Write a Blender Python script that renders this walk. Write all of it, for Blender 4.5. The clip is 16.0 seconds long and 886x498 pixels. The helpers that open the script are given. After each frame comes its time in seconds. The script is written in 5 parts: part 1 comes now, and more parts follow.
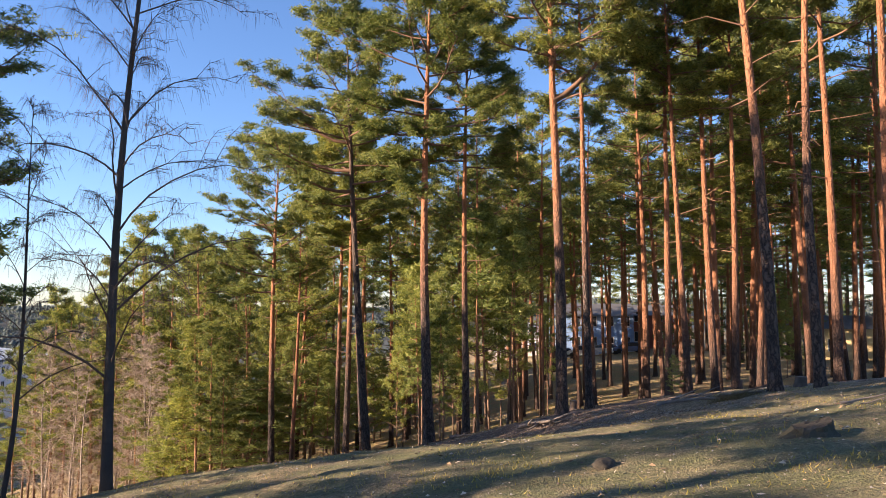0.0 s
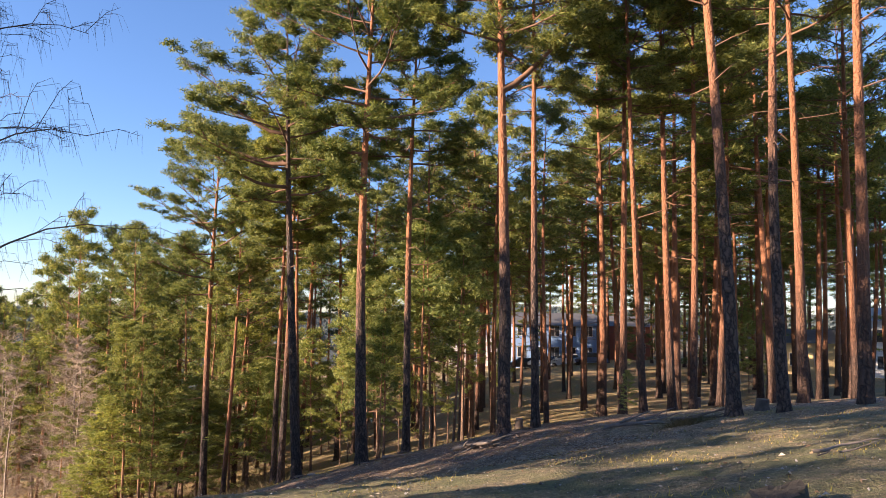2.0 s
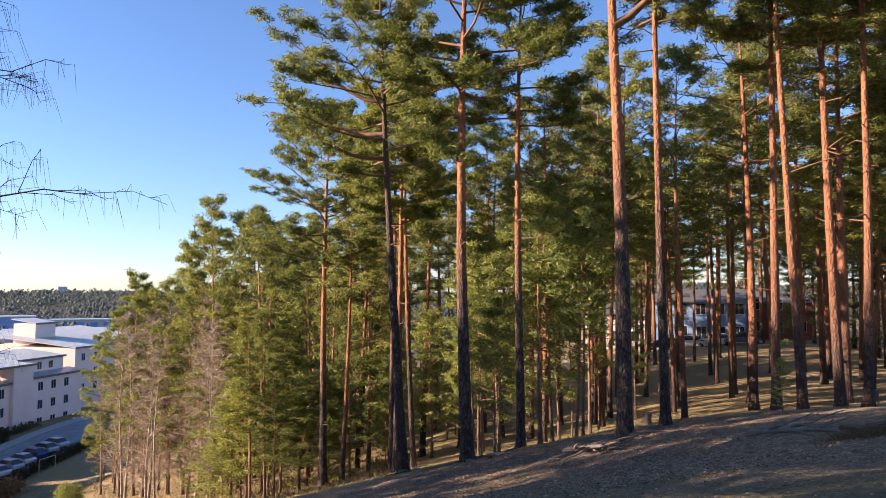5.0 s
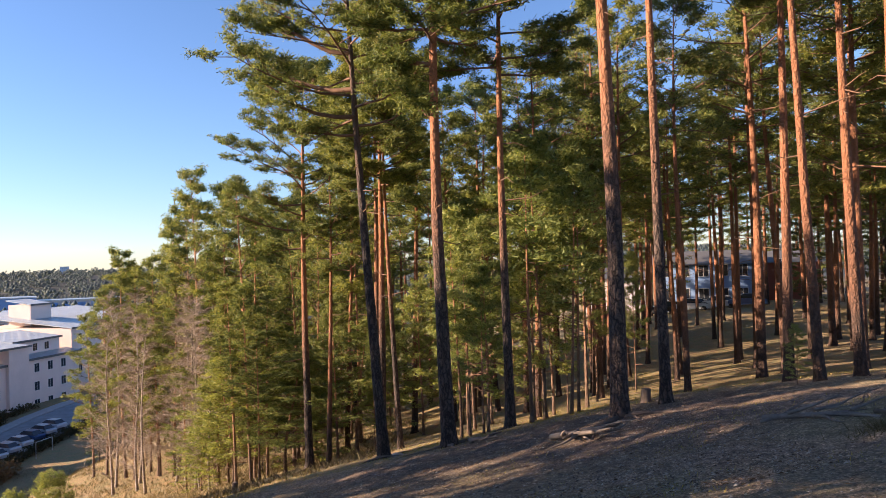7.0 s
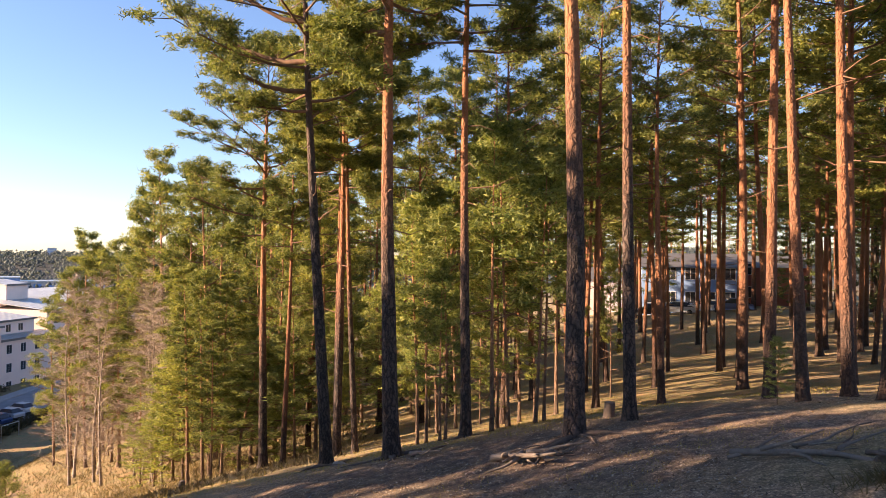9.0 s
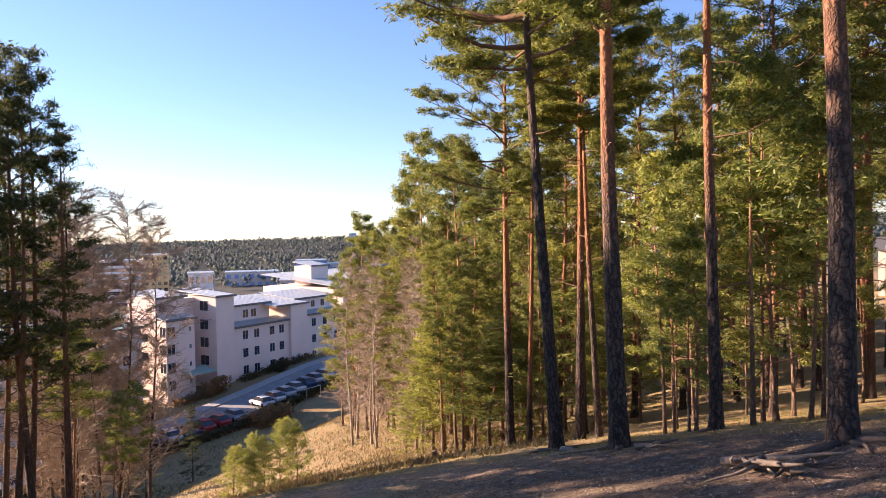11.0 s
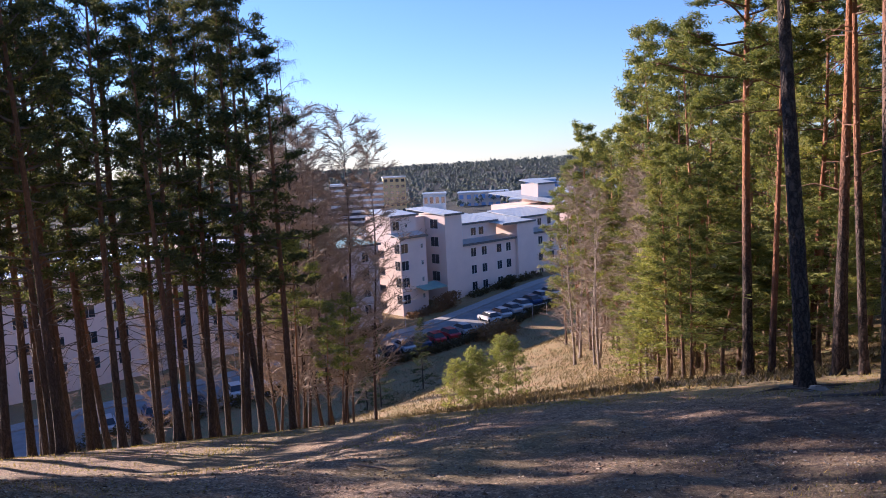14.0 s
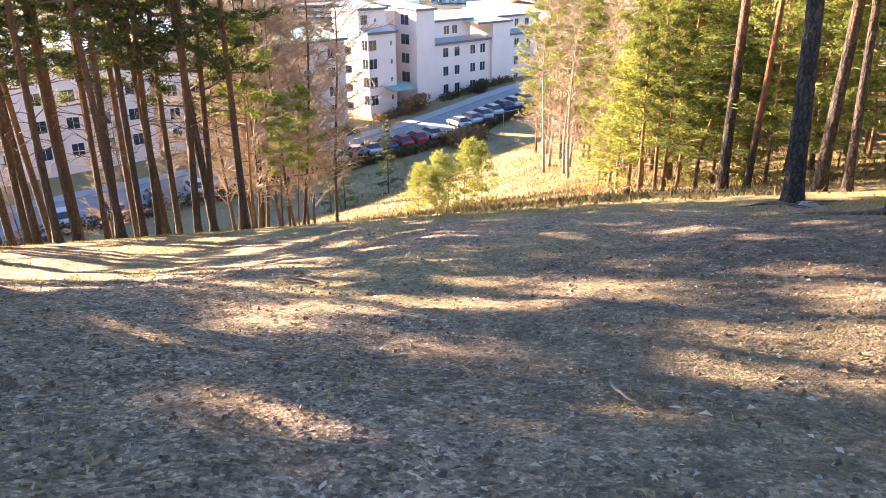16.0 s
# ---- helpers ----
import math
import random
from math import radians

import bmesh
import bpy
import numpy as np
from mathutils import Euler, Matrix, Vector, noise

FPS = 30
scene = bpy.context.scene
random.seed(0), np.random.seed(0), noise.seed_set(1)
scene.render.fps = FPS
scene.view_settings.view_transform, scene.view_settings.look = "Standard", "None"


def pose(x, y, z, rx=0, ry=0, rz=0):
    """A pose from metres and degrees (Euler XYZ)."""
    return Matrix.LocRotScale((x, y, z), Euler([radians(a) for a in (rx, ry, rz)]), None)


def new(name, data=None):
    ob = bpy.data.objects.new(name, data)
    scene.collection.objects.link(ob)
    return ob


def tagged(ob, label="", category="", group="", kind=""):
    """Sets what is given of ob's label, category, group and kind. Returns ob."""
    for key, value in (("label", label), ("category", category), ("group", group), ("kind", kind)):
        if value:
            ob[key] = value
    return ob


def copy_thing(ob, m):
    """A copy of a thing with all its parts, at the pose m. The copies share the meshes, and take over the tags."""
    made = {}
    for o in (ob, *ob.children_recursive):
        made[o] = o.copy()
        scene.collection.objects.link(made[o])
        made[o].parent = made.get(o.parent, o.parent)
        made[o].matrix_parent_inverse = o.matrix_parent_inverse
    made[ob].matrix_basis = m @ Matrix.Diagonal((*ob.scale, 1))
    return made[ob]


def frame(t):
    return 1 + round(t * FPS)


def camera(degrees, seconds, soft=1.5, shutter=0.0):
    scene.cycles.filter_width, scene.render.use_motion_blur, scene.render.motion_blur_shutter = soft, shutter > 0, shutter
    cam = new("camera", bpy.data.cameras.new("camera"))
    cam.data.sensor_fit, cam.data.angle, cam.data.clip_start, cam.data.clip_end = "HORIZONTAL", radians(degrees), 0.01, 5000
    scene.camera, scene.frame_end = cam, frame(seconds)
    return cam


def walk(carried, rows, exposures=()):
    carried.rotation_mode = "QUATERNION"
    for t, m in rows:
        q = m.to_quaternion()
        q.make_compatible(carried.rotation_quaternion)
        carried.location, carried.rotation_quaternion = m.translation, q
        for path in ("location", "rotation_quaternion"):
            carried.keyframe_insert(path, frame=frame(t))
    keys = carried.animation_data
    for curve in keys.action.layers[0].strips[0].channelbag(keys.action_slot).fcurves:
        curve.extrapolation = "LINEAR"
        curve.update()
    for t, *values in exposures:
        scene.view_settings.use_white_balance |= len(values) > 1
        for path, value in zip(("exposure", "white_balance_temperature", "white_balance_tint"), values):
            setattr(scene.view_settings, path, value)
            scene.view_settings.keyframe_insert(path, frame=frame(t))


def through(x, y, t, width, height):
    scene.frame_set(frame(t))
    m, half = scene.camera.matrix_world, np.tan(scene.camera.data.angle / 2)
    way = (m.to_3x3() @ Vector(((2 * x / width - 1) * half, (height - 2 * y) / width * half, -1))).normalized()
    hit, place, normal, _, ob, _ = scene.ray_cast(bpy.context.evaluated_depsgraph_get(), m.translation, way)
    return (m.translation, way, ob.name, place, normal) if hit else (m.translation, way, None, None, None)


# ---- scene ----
cam = camera(63.2, 16.0, soft=0.9)
METRES, EYE, TILT, LEAN, TURN = 18.5, 1.5, 4.7, 0.0, 0.0
ROWS = [
    (0.0, 0.0, 0.0, 0.0, 0.0, 0.0, -0.0),
    (0.5, 0.0145, 0.0323, -0.0022, -1.39, 0.9, 0.7),
    (1.0, 0.0302, 0.0659, -0.0047, 0.17, 1.62, -0.19),
    (1.5, 0.0465, 0.0992, -0.006, -2.76, 1.45, -0.11),
    (2.0, 0.0634, 0.1286, -0.009, -2.38, 0.58, -1.21),
    (2.5, 0.0765, 0.1565, -0.009, -1.83, 0.93, -0.96),
    (3.0, 0.0906, 0.1803, -0.0109, 2.1, 0.96, 0.34),
    (3.5, 0.0994, 0.2141, -0.0136, 5.16, -0.25, 0.97),
    (4.0, 0.11, 0.2464, -0.0161, 7.23, -0.59, 1.39),
    (4.5, 0.1179, 0.2707, -0.0188, 8.52, -0.83, 0.44),
    (7.0, 0.1486, 0.4298, -0.0328, 8.7, -3.56, 2.26),
    (7.5, 0.1603, 0.4744, -0.0376, 5.82, -4.37, 1.96),
    (8.0, 0.1689, 0.5034, -0.0405, 6.61, -3.88, 0.95),
    (10.5, 0.2301, 0.6446, -0.0666, 18.57, -5.13, 1.06),
    (11.0, 0.2344, 0.6772, -0.076, 29.53, -5.01, 3.41),
    (11.5, 0.2327, 0.7033, -0.0836, 33.45, -5.15, 3.75),
    (12.0, 0.2271, 0.7309, -0.0937, 41.01, -5.73, 5.22),
    (12.5, 0.2161, 0.758, -0.1047, 44.57, -8.07, 5.53),
    (13.0, 0.2058, 0.7781, -0.1108, 46.98, -8.5, 5.91),
    (13.5, 0.1944, 0.7998, -0.1175, 50.11, -8.39, 6.29),
    (14.0, 0.1825, 0.822, -0.1235, 47.6, -9.82, 6.4),
    (14.5, 0.1705, 0.8412, -0.1347, 45.28, -12.91, 5.08),
    (15.0, 0.1524, 0.8603, -0.1442, 43.26, -18.0, 4.17),
    (15.5, 0.1396, 0.8773, -0.1529, 44.21, -22.52, 3.72),
    (16.0, 0.1159, 0.8965, -0.1635, 45.89, -25.36, 3.77),
]
# stops, kelvin, tint: the phone opens up as it turns down to the shaded ground
EXPOSURES = [(0.0, 1.95, 5850, 22), (4.0, 1.88, 5800, 25), (7.1, 1.8, 5950, 24), (8.0, 2.0, 6550, 25), (10.0, 2.15, 6700, 29), (11.0, 2.05, 6150, 31), (11.5, 1.64, 5350, 31), (12.2, 1.58, 5200, 32), (14.0, 1.58, 5200, 31), (15.0, 2.4, 6000, 22), (16.0, 3.45, 6250, 18)]
walk(cam, [(t, pose(0, 0, EYE, TILT, LEAN, TURN) @ pose(METRES * x, METRES * y, METRES * z, 90 + pitch, roll, yaw)) for t, x, y, z, yaw, pitch, roll in ROWS], EXPOSURES)

# ---- sky, sun ----
SUN_AZ, SUN_EL = 104.0, 15.6  # degrees to the left of +y, degrees above the horizon
world = bpy.data.worlds.new("sky")
scene.world = world
world.use_nodes = True
wn = world.node_tree.nodes
sky = wn.new("ShaderNodeTexSky")
sky.sky_type, sky.sun_disc = "NISHITA", False
sky.sun_elevation, sky.sun_rotation = radians(SUN_EL), radians(-SUN_AZ)
sky.air_density, sky.dust_density, sky.ozone_density = 1.0, 0.1, 3.5
world.node_tree.links.new(sky.outputs[0], wn["Background"].inputs[0])
wn["Background"].inputs[1].default_value = 0.062
sun = new("sun", bpy.data.lights.new("sun", "SUN"))
sun.data.energy, sun.data.angle, sun.data.color = 5.0, radians(0.55), (1.0, 0.76, 0.48)
to_sun = Vector((-math.sin(radians(SUN_AZ)) * math.cos(radians(SUN_EL)), math.cos(radians(SUN_AZ)) * math.cos(radians(SUN_EL)), math.sin(radians(SUN_EL))))
sun.matrix_basis = Matrix.Translation((-40, 0, 60)) @ to_sun.to_track_quat("Z", "Y").to_matrix().to_4x4()


# ---- materials ----
def shader(name, rough=0.8, metal=0.0):
    mat = bpy.data.materials.new(name)
    mat.use_nodes = True
    nt = mat.node_tree
    b = nt.nodes["Principled BSDF"]
    b.inputs["Roughness"].default_value, b.inputs["Metallic"].default_value = rough, metal
    return mat, nt, b


def noise_node(nt, scale, detail=6, rough=0.6, coord="Object", stretch=None):
    tc = nt.nodes.new("ShaderNodeTexCoord")
    src = tc.outputs[coord]
    if stretch:
        mp = nt.nodes.new("ShaderNodeMapping")
        mp.inputs["Scale"].default_value = stretch
        nt.links.new(src, mp.inputs[0])
        src = mp.outputs[0]
    n = nt.nodes.new("ShaderNodeTexNoise")
    n.inputs["Scale"].default_value, n.inputs["Detail"].default_value, n.inputs["Roughness"].default_value = scale, detail, rough
    nt.links.new(src, n.inputs["Vector"])
    return n


def ramp(nt, src, stops):
    r = nt.nodes.new("ShaderNodeValToRGB")
    e = r.color_ramp.elements
    while len(e) < len(stops):
        e.new(0.5)
    for el, (p, c) in zip(e, stops):
        el.position, el.color = p, (c, c, c, 1) if isinstance(c, (int, float)) else (*c, 1)
    nt.links.new(src, r.inputs[0])
    return r.outputs[0]


def mix(nt, fac, a, b, kind="MIX"):
    m = nt.nodes.new("ShaderNodeMix")
    m.data_type, m.blend_type = "RGBA", kind
    for sock, v in ((m.inputs[0], fac), (m.inputs[6], a), (m.inputs[7], b)):
        if isinstance(v, (int, float)):
            sock.default_value = v
        elif isinstance(v, tuple):
            sock.default_value = (*v, 1)
        else:
            nt.links.new(v, sock)
    return m.outputs[2]


def bump(nt, b, height, strength=0.5, dist=0.02):
    n = nt.nodes.new("ShaderNodeBump")
    n.inputs["Strength"].default_value, n.inputs["Distance"].default_value = strength, dist
    nt.links.new(height, n.inputs["Height"])
    nt.links.new(n.outputs[0], b.inputs["Normal"])


def plain(name, colour, rough=0.7, metal=0.0, scale=3.0, vary=0.25, bumpy=0.15, stretch=None):
    """A surface with broad stains, fine grain and a little relief."""
    mat, nt, b = shader(name, rough, metal)
    big, fine = noise_node(nt, scale, 3, stretch=stretch), noise_node(nt, scale * 14, 5, stretch=stretch)
    dark = tuple(c * (1 - vary) for c in colour)
    light = tuple(min(1, c * (1 + vary * 0.6)) for c in colour)
    c1 = mix(nt, ramp(nt, big.outputs[0], [(0.3, 0.0), (0.7, 1.0)]), dark, light)
    c2 = mix(nt, 0.25, c1, ramp(nt, fine.outputs[0], [(0.3, dark), (0.7, light)]))
    nt.links.new(c2, b.inputs["Base Color"])
    if bumpy:
        bump(nt, b, fine.outputs[0], bumpy, 0.01)
    return mat


def leafy(name, colours, through=0.3, rough=0.6):
    """Needles and leaves: each tuft has its own tint, and some light passes."""
    mat, nt, b = shader(name, rough)
    g = nt.nodes.new("ShaderNodeNewGeometry")
    oi = nt.nodes.new("ShaderNodeObjectInfo")
    isl = ramp(nt, g.outputs["Random Per Island"], [(i / (len(colours) - 1), c) for i, c in enumerate(colours)])
    tree = ramp(nt, oi.outputs["Random"], [(0.0, (0.75, 0.8, 0.7)), (0.5, (1, 1, 1)), (1.0, (1.2, 1.12, 0.85))])
    col = mix(nt, 1.0, isl, tree, "MULTIPLY")
    nt.links.new(col, b.inputs["Base Color"])
    b.inputs["Specular IOR Level"].default_value = 0.25
    tr = nt.nodes.new("ShaderNodeBsdfTranslucent")
    nt.links.new(mix(nt, 1.0, col, (1.25, 1.2, 0.7), "MULTIPLY"), tr.inputs[0])
    ms = nt.nodes.new("ShaderNodeMixShader")
    ms.inputs[0].default_value = through
    nt.links.new(b.outputs[0], ms.inputs[1])
    nt.links.new(tr.outputs[0], ms.inputs[2])
    nt.links.new(ms.outputs[0], nt.nodes["Material Output"].inputs[0])
    return mat


def bark_material(name, low, high, turn, crack=0.35):
    """Pine bark: grey-brown fissured plates below, thin orange flaking bark above the height turn."""
    mat, nt, b = shader(name, 0.9)
    tc = nt.nodes.new("ShaderNodeTexCoord")
    mp = nt.nodes.new("ShaderNodeMapping")
    mp.inputs["Scale"].default_value = (1, 1, 0.28)
    nt.links.new(tc.outputs["Object"], mp.inputs[0])
    wob = noise_node(nt, 5, 3)
    warp = nt.nodes.new("ShaderNodeVectorMath")
    warp.operation = "ADD"
    sc = nt.nodes.new("ShaderNodeVectorMath")
    sc.operation = "SCALE"
    sc.inputs[3].default_value = 0.22
    nt.links.new(wob.outputs[1], sc.inputs[0])
    nt.links.new(mp.outputs[0], warp.inputs[0])
    nt.links.new(sc.outputs[0], warp.inputs[1])
    v = nt.nodes.new("ShaderNodeTexVoronoi")
    v.feature = "DISTANCE_TO_EDGE"
    v.inputs["Scale"].default_value = 9
    nt.links.new(warp.outputs[0], v.inputs["Vector"])
    plates = ramp(nt, v.outputs[0], [(0.0, 0.0), (0.16, 0.55), (0.42, 1.0)])
    sep = nt.nodes.new("ShaderNodeSeparateXYZ")
    nt.links.new(tc.outputs["Object"], sep.inputs[0])
    n = noise_node(nt, 0.9, 4)
    add = nt.nodes.new("ShaderNodeMath")
    add.operation = "MULTIPLY_ADD"
    add.inputs[1].default_value = 5.0
    nt.links.new(n.outputs[0], add.inputs[0])
    nt.links.new(sep.outputs[2], add.inputs[2])
    mr = nt.nodes.new("ShaderNodeMapRange")
    mr.inputs[1].default_value, mr.inputs[2].default_value = turn + 1.0, turn + 5.5
    nt.links.new(add.outputs[0], mr.inputs[0])
    fine = noise_node(nt, 40, 6, 0.7, stretch=(1, 1, 0.4))
    lowc = mix(nt, fine.outputs[0], tuple(c * 0.65 for c in low), tuple(c * 1.35 for c in low))
    highc = mix(nt, fine.outputs[0], tuple(c * 0.7 for c in high), tuple(min(1, c * 1.25) for c in high))
    base = mix(nt, mr.outputs[0], lowc, highc)
    cracks = mix(nt, mr.outputs[0], mix(nt, plates, (crack, crack, crack), (1, 1, 1)), mix(nt, plates, (0.75, 0.75, 0.75), (1, 1, 1)))
    nt.links.new(mix(nt, 1.0, base, cracks, "MULTIPLY"), b.inputs["Base Color"])
    h = mix(nt, 0.3, plates, fine.outputs[0])
    bump(nt, b, h, 1.0, 0.05)
    return mat


def ground_material():
    mat, nt, b = shader("forest_floor", 0.95)
    big = noise_node(nt, 0.16, 4, 0.55)
    mid = noise_node(nt, 1.3, 5, 0.65)
    fine = noise_node(nt, 14, 6, 0.75)
    grit = noise_node(nt, 60, 4, 0.8)
    chips = nt.nodes.new("ShaderNodeTexVoronoi")
    chips.inputs["Scale"].default_value = 38
    tco = nt.nodes.new("ShaderNodeTexCoord")
    nt.links.new(tco.outputs["Object"], chips.inputs["Vector"])
    speck = ramp(nt, chips.outputs["Color"], [(0.2, 0.42), (0.42, 0.88), (0.7, 1.1), (0.86, 2.0)])
    soil = ramp(nt, fine.outputs[0], [(0.3, (0.085, 0.056, 0.038)), (0.5, (0.285, 0.185, 0.11)), (0.7, (0.49, 0.345, 0.21))])
    grey = ramp(nt, grit.outputs[0], [(0.35, (0.08, 0.065, 0.055)), (0.52, (0.31, 0.25, 0.19)), (0.68, (0.6, 0.5, 0.39))])
    path = mix(nt, ramp(nt, mid.outputs[0], [(0.35, 0.1), (0.65, 0.6)]), soil, grey)
    path = mix(nt, 0.9, path, mix(nt, 1.0, path, speck, "MULTIPLY"))
    # trodden needle mats, darker than the bare soil
    mats = noise_node(nt, 4.5, 7, 0.72)
    path = mix(nt, 1.0, path, ramp(nt, mats.outputs[0], [(0.38, 0.55), (0.5, 1.0), (0.62, 1.4)]), "MULTIPLY")
    moss = ramp(nt, fine.outputs[0], [(0.3, (0.09, 0.095, 0.035)), (0.7, (0.34, 0.3, 0.11))])
    straw = ramp(nt, fine.outputs[0], [(0.3, (0.14, 0.1, 0.065)), (0.7, (0.36, 0.27, 0.17))])
    a = mix(nt, ramp(nt, big.outputs[0], [(0.46, 0.0), (0.62, 0.5)]), path, moss)
    # the open top of the hill is greener
    tcm = nt.nodes.new("ShaderNodeTexCoord")
    sepm = nt.nodes.new("ShaderNodeSeparateXYZ")
    nt.links.new(tcm.outputs["Object"], sepm.inputs[0])
    top = nt.nodes.new("ShaderNodeMapRange")
    top.inputs[1].default_value, top.inputs[2].default_value = 18.5, 12.5
    nt.links.new(sepm.outputs[1], top.inputs[0])
    a = mix(nt, mix(nt, 1.0, top.outputs[0], ramp(nt, mid.outputs[0], [(0.36, 0.5), (0.6, 0.95)]), "MULTIPLY"), a, ramp(nt, fine.outputs[0], [(0.3, (0.042, 0.047, 0.018)), (0.7, (0.165, 0.165, 0.055))]))
    # darker brown ground in a soft disc around the first big pines
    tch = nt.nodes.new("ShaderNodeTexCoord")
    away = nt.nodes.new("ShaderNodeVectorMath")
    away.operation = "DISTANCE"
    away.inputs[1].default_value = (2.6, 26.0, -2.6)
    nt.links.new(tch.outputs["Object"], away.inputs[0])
    pine_disc = nt.nodes.new("ShaderNodeMapRange")
    pine_disc.inputs[1].default_value, pine_disc.inputs[2].default_value = 8.0, 3.5
    nt.links.new(away.outputs["Value"], pine_disc.inputs[0])
    disc_mask = mix(nt, 1.0, pine_disc.outputs[0], ramp(nt, mats.outputs[0], [(0.4, 1.0), (0.62, 0.35)]), "MULTIPLY")
    a = mix(nt, disc_mask, a, ramp(nt, grit.outputs[0], [(0.35, (0.035, 0.025, 0.02)), (0.55, (0.11, 0.075, 0.055)), (0.7, (0.3, 0.22, 0.16))]))
    # dry grass takes over on the valley slope and under the trees
    tc = nt.nodes.new("ShaderNodeTexCoord")
    sep = nt.nodes.new("ShaderNodeSeparateXYZ")
    nt.links.new(tc.outputs["Object"], sep.inputs[0])
    lower = nt.nodes.new("ShaderNodeMapRange")
    lower.inputs[1].default_value, lower.inputs[2].default_value = -8.5, -13.0
    nt.links.new(sep.outputs[2], lower.inputs[0])
    c = mix(nt, lower.outputs[0], a, straw)
    under = nt.nodes.new("ShaderNodeMapRange")
    under.inputs[1].default_value, under.inputs[2].default_value = 27.0, 33.0
    nt.links.new(sep.outputs[1], under.inputs[0])
    # needle litter under the trees, its golden tone standing in for low sun
    needles = ramp(nt, fine.outputs[0], [(0.3, (0.17, 0.1, 0.045)), (0.7, (0.46, 0.3, 0.12))])
    patch = mix(nt, ramp(nt, mid.outputs[0], [(0.4, 0.0), (0.6, 1.0)]), moss, needles)
    fac = mix(nt, 1.0, under.outputs[0], ramp(nt, big.outputs[0], [(0.35, 0.65), (0.6, 1.0)]), "MULTIPLY")
    c = mix(nt, fac, c, mix(nt, 0.15, patch, soil))
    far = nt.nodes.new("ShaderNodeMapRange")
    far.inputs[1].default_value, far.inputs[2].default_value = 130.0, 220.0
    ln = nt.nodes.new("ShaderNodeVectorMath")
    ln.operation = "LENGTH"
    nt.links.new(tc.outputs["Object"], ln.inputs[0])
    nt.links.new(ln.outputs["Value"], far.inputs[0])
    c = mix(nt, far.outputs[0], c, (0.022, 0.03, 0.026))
    nt.links.new(c, b.inputs["Base Color"])
    bump(nt, b, mix(nt, 0.4, mix(nt, 0.5, fine.outputs[0], grit.outputs[0]), chips.outputs["Distance"]), 1.0, 0.05)
    return mat


M_GROUND = ground_material()
# dark foot: furrowed bark, and turn's height also stands for shade on it
M_BARK = bark_material("pine_bark", (0.12, 0.082, 0.064), (0.37, 0.155, 0.068), 6.0, 0.12)
# orange starts low: sun on these trunks is put into the bark colour
M_BARK_WOOD = bark_material("orange_pine_bark", (0.1, 0.058, 0.04), (0.31, 0.13, 0.06), 2.6)
M_BARK_DARK = bark_material("dark_pine_bark", (0.1, 0.075, 0.062), (0.12, 0.075, 0.05), 9.0, 0.15)
M_BARK_YOUNG = bark_material("young_pine_bark", (0.2, 0.13, 0.085), (0.42, 0.21, 0.1), 2.0, 0.5)
M_LIMB = plain("limb_bark", (0.19, 0.105, 0.06), 0.9, scale=4, vary=0.45)
M_LIMB_GREY = plain("grey_limb_bark", (0.16, 0.12, 0.09), 0.9, scale=4, vary=0.4)
M_PINE = leafy("pine_needles", [(0.06, 0.088, 0.031), (0.165, 0.2, 0.06), (0.3, 0.305, 0.088), (0.11, 0.142, 0.046)], 0.38)
M_YOUNG = leafy("young_pine_needles", [(0.085, 0.12, 0.044), (0.21, 0.255, 0.08), (0.36, 0.37, 0.12), (0.15, 0.195, 0.066)], 0.42)
# darkened copies of bark and needles: the backlit trees' shade is in the colour
M_BARK_SHADED = bark_material("shaded_pine_bark", (0.1, 0.075, 0.06), (0.24, 0.12, 0.06), 4.0)
M_PINE_SHADED = leafy("shaded_pine_needles", [(0.04, 0.058, 0.026), (0.085, 0.105, 0.046), (0.145, 0.15, 0.062)], 0.4)
M_SPRUCE = leafy("spruce_needles", [(0.03, 0.05, 0.022), (0.06, 0.085, 0.034), (0.1, 0.12, 0.042)], 0.22)
M_BIRCH = plain("birch_bark", (0.28, 0.23, 0.185), 0.8, scale=2.5, vary=0.75, stretch=(1, 1, 3))
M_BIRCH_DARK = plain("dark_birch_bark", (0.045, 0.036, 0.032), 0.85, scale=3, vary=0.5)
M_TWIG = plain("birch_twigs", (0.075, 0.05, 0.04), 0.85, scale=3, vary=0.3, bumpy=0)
M_TWIG_BROWN = plain("brown_twigs", (0.35, 0.275, 0.205), 0.85, scale=3, vary=0.3, bumpy=0)
M_WOOD = plain("weathered_wood", (0.19, 0.155, 0.125), 0.85, scale=5, vary=0.5, bumpy=0.6)
M_ROOT = plain("dark_root", (0.12, 0.09, 0.07), 0.9, scale=6, vary=0.5, bumpy=0.6)
M_STONE = plain("stone", (0.3, 0.28, 0.25), 0.9, scale=5, vary=0.4, bumpy=0.6)
M_MOSS = plain("mossy_rock", (0.055, 0.05, 0.03), 0.95, scale=4, vary=0.6, bumpy=0.8)
M_MOSSDARK = plain("dark_mossy_rock", (0.06, 0.05, 0.035), 0.95, scale=7, vary=0.7, bumpy=0.9)
M_LITTER = leafy("leaf_litter", [(0.07, 0.045, 0.03), (0.25, 0.16, 0.09), (0.6, 0.52, 0.42), (0.12, 0.08, 0.05), (0.4, 0.28, 0.16)], 0.1, 0.8)
M_GRASS = leafy("dry_grass", [(0.12, 0.09, 0.055), (0.22, 0.165, 0.1), (0.12, 0.1, 0.05), (0.27, 0.21, 0.13)], 0.3, 0.8)
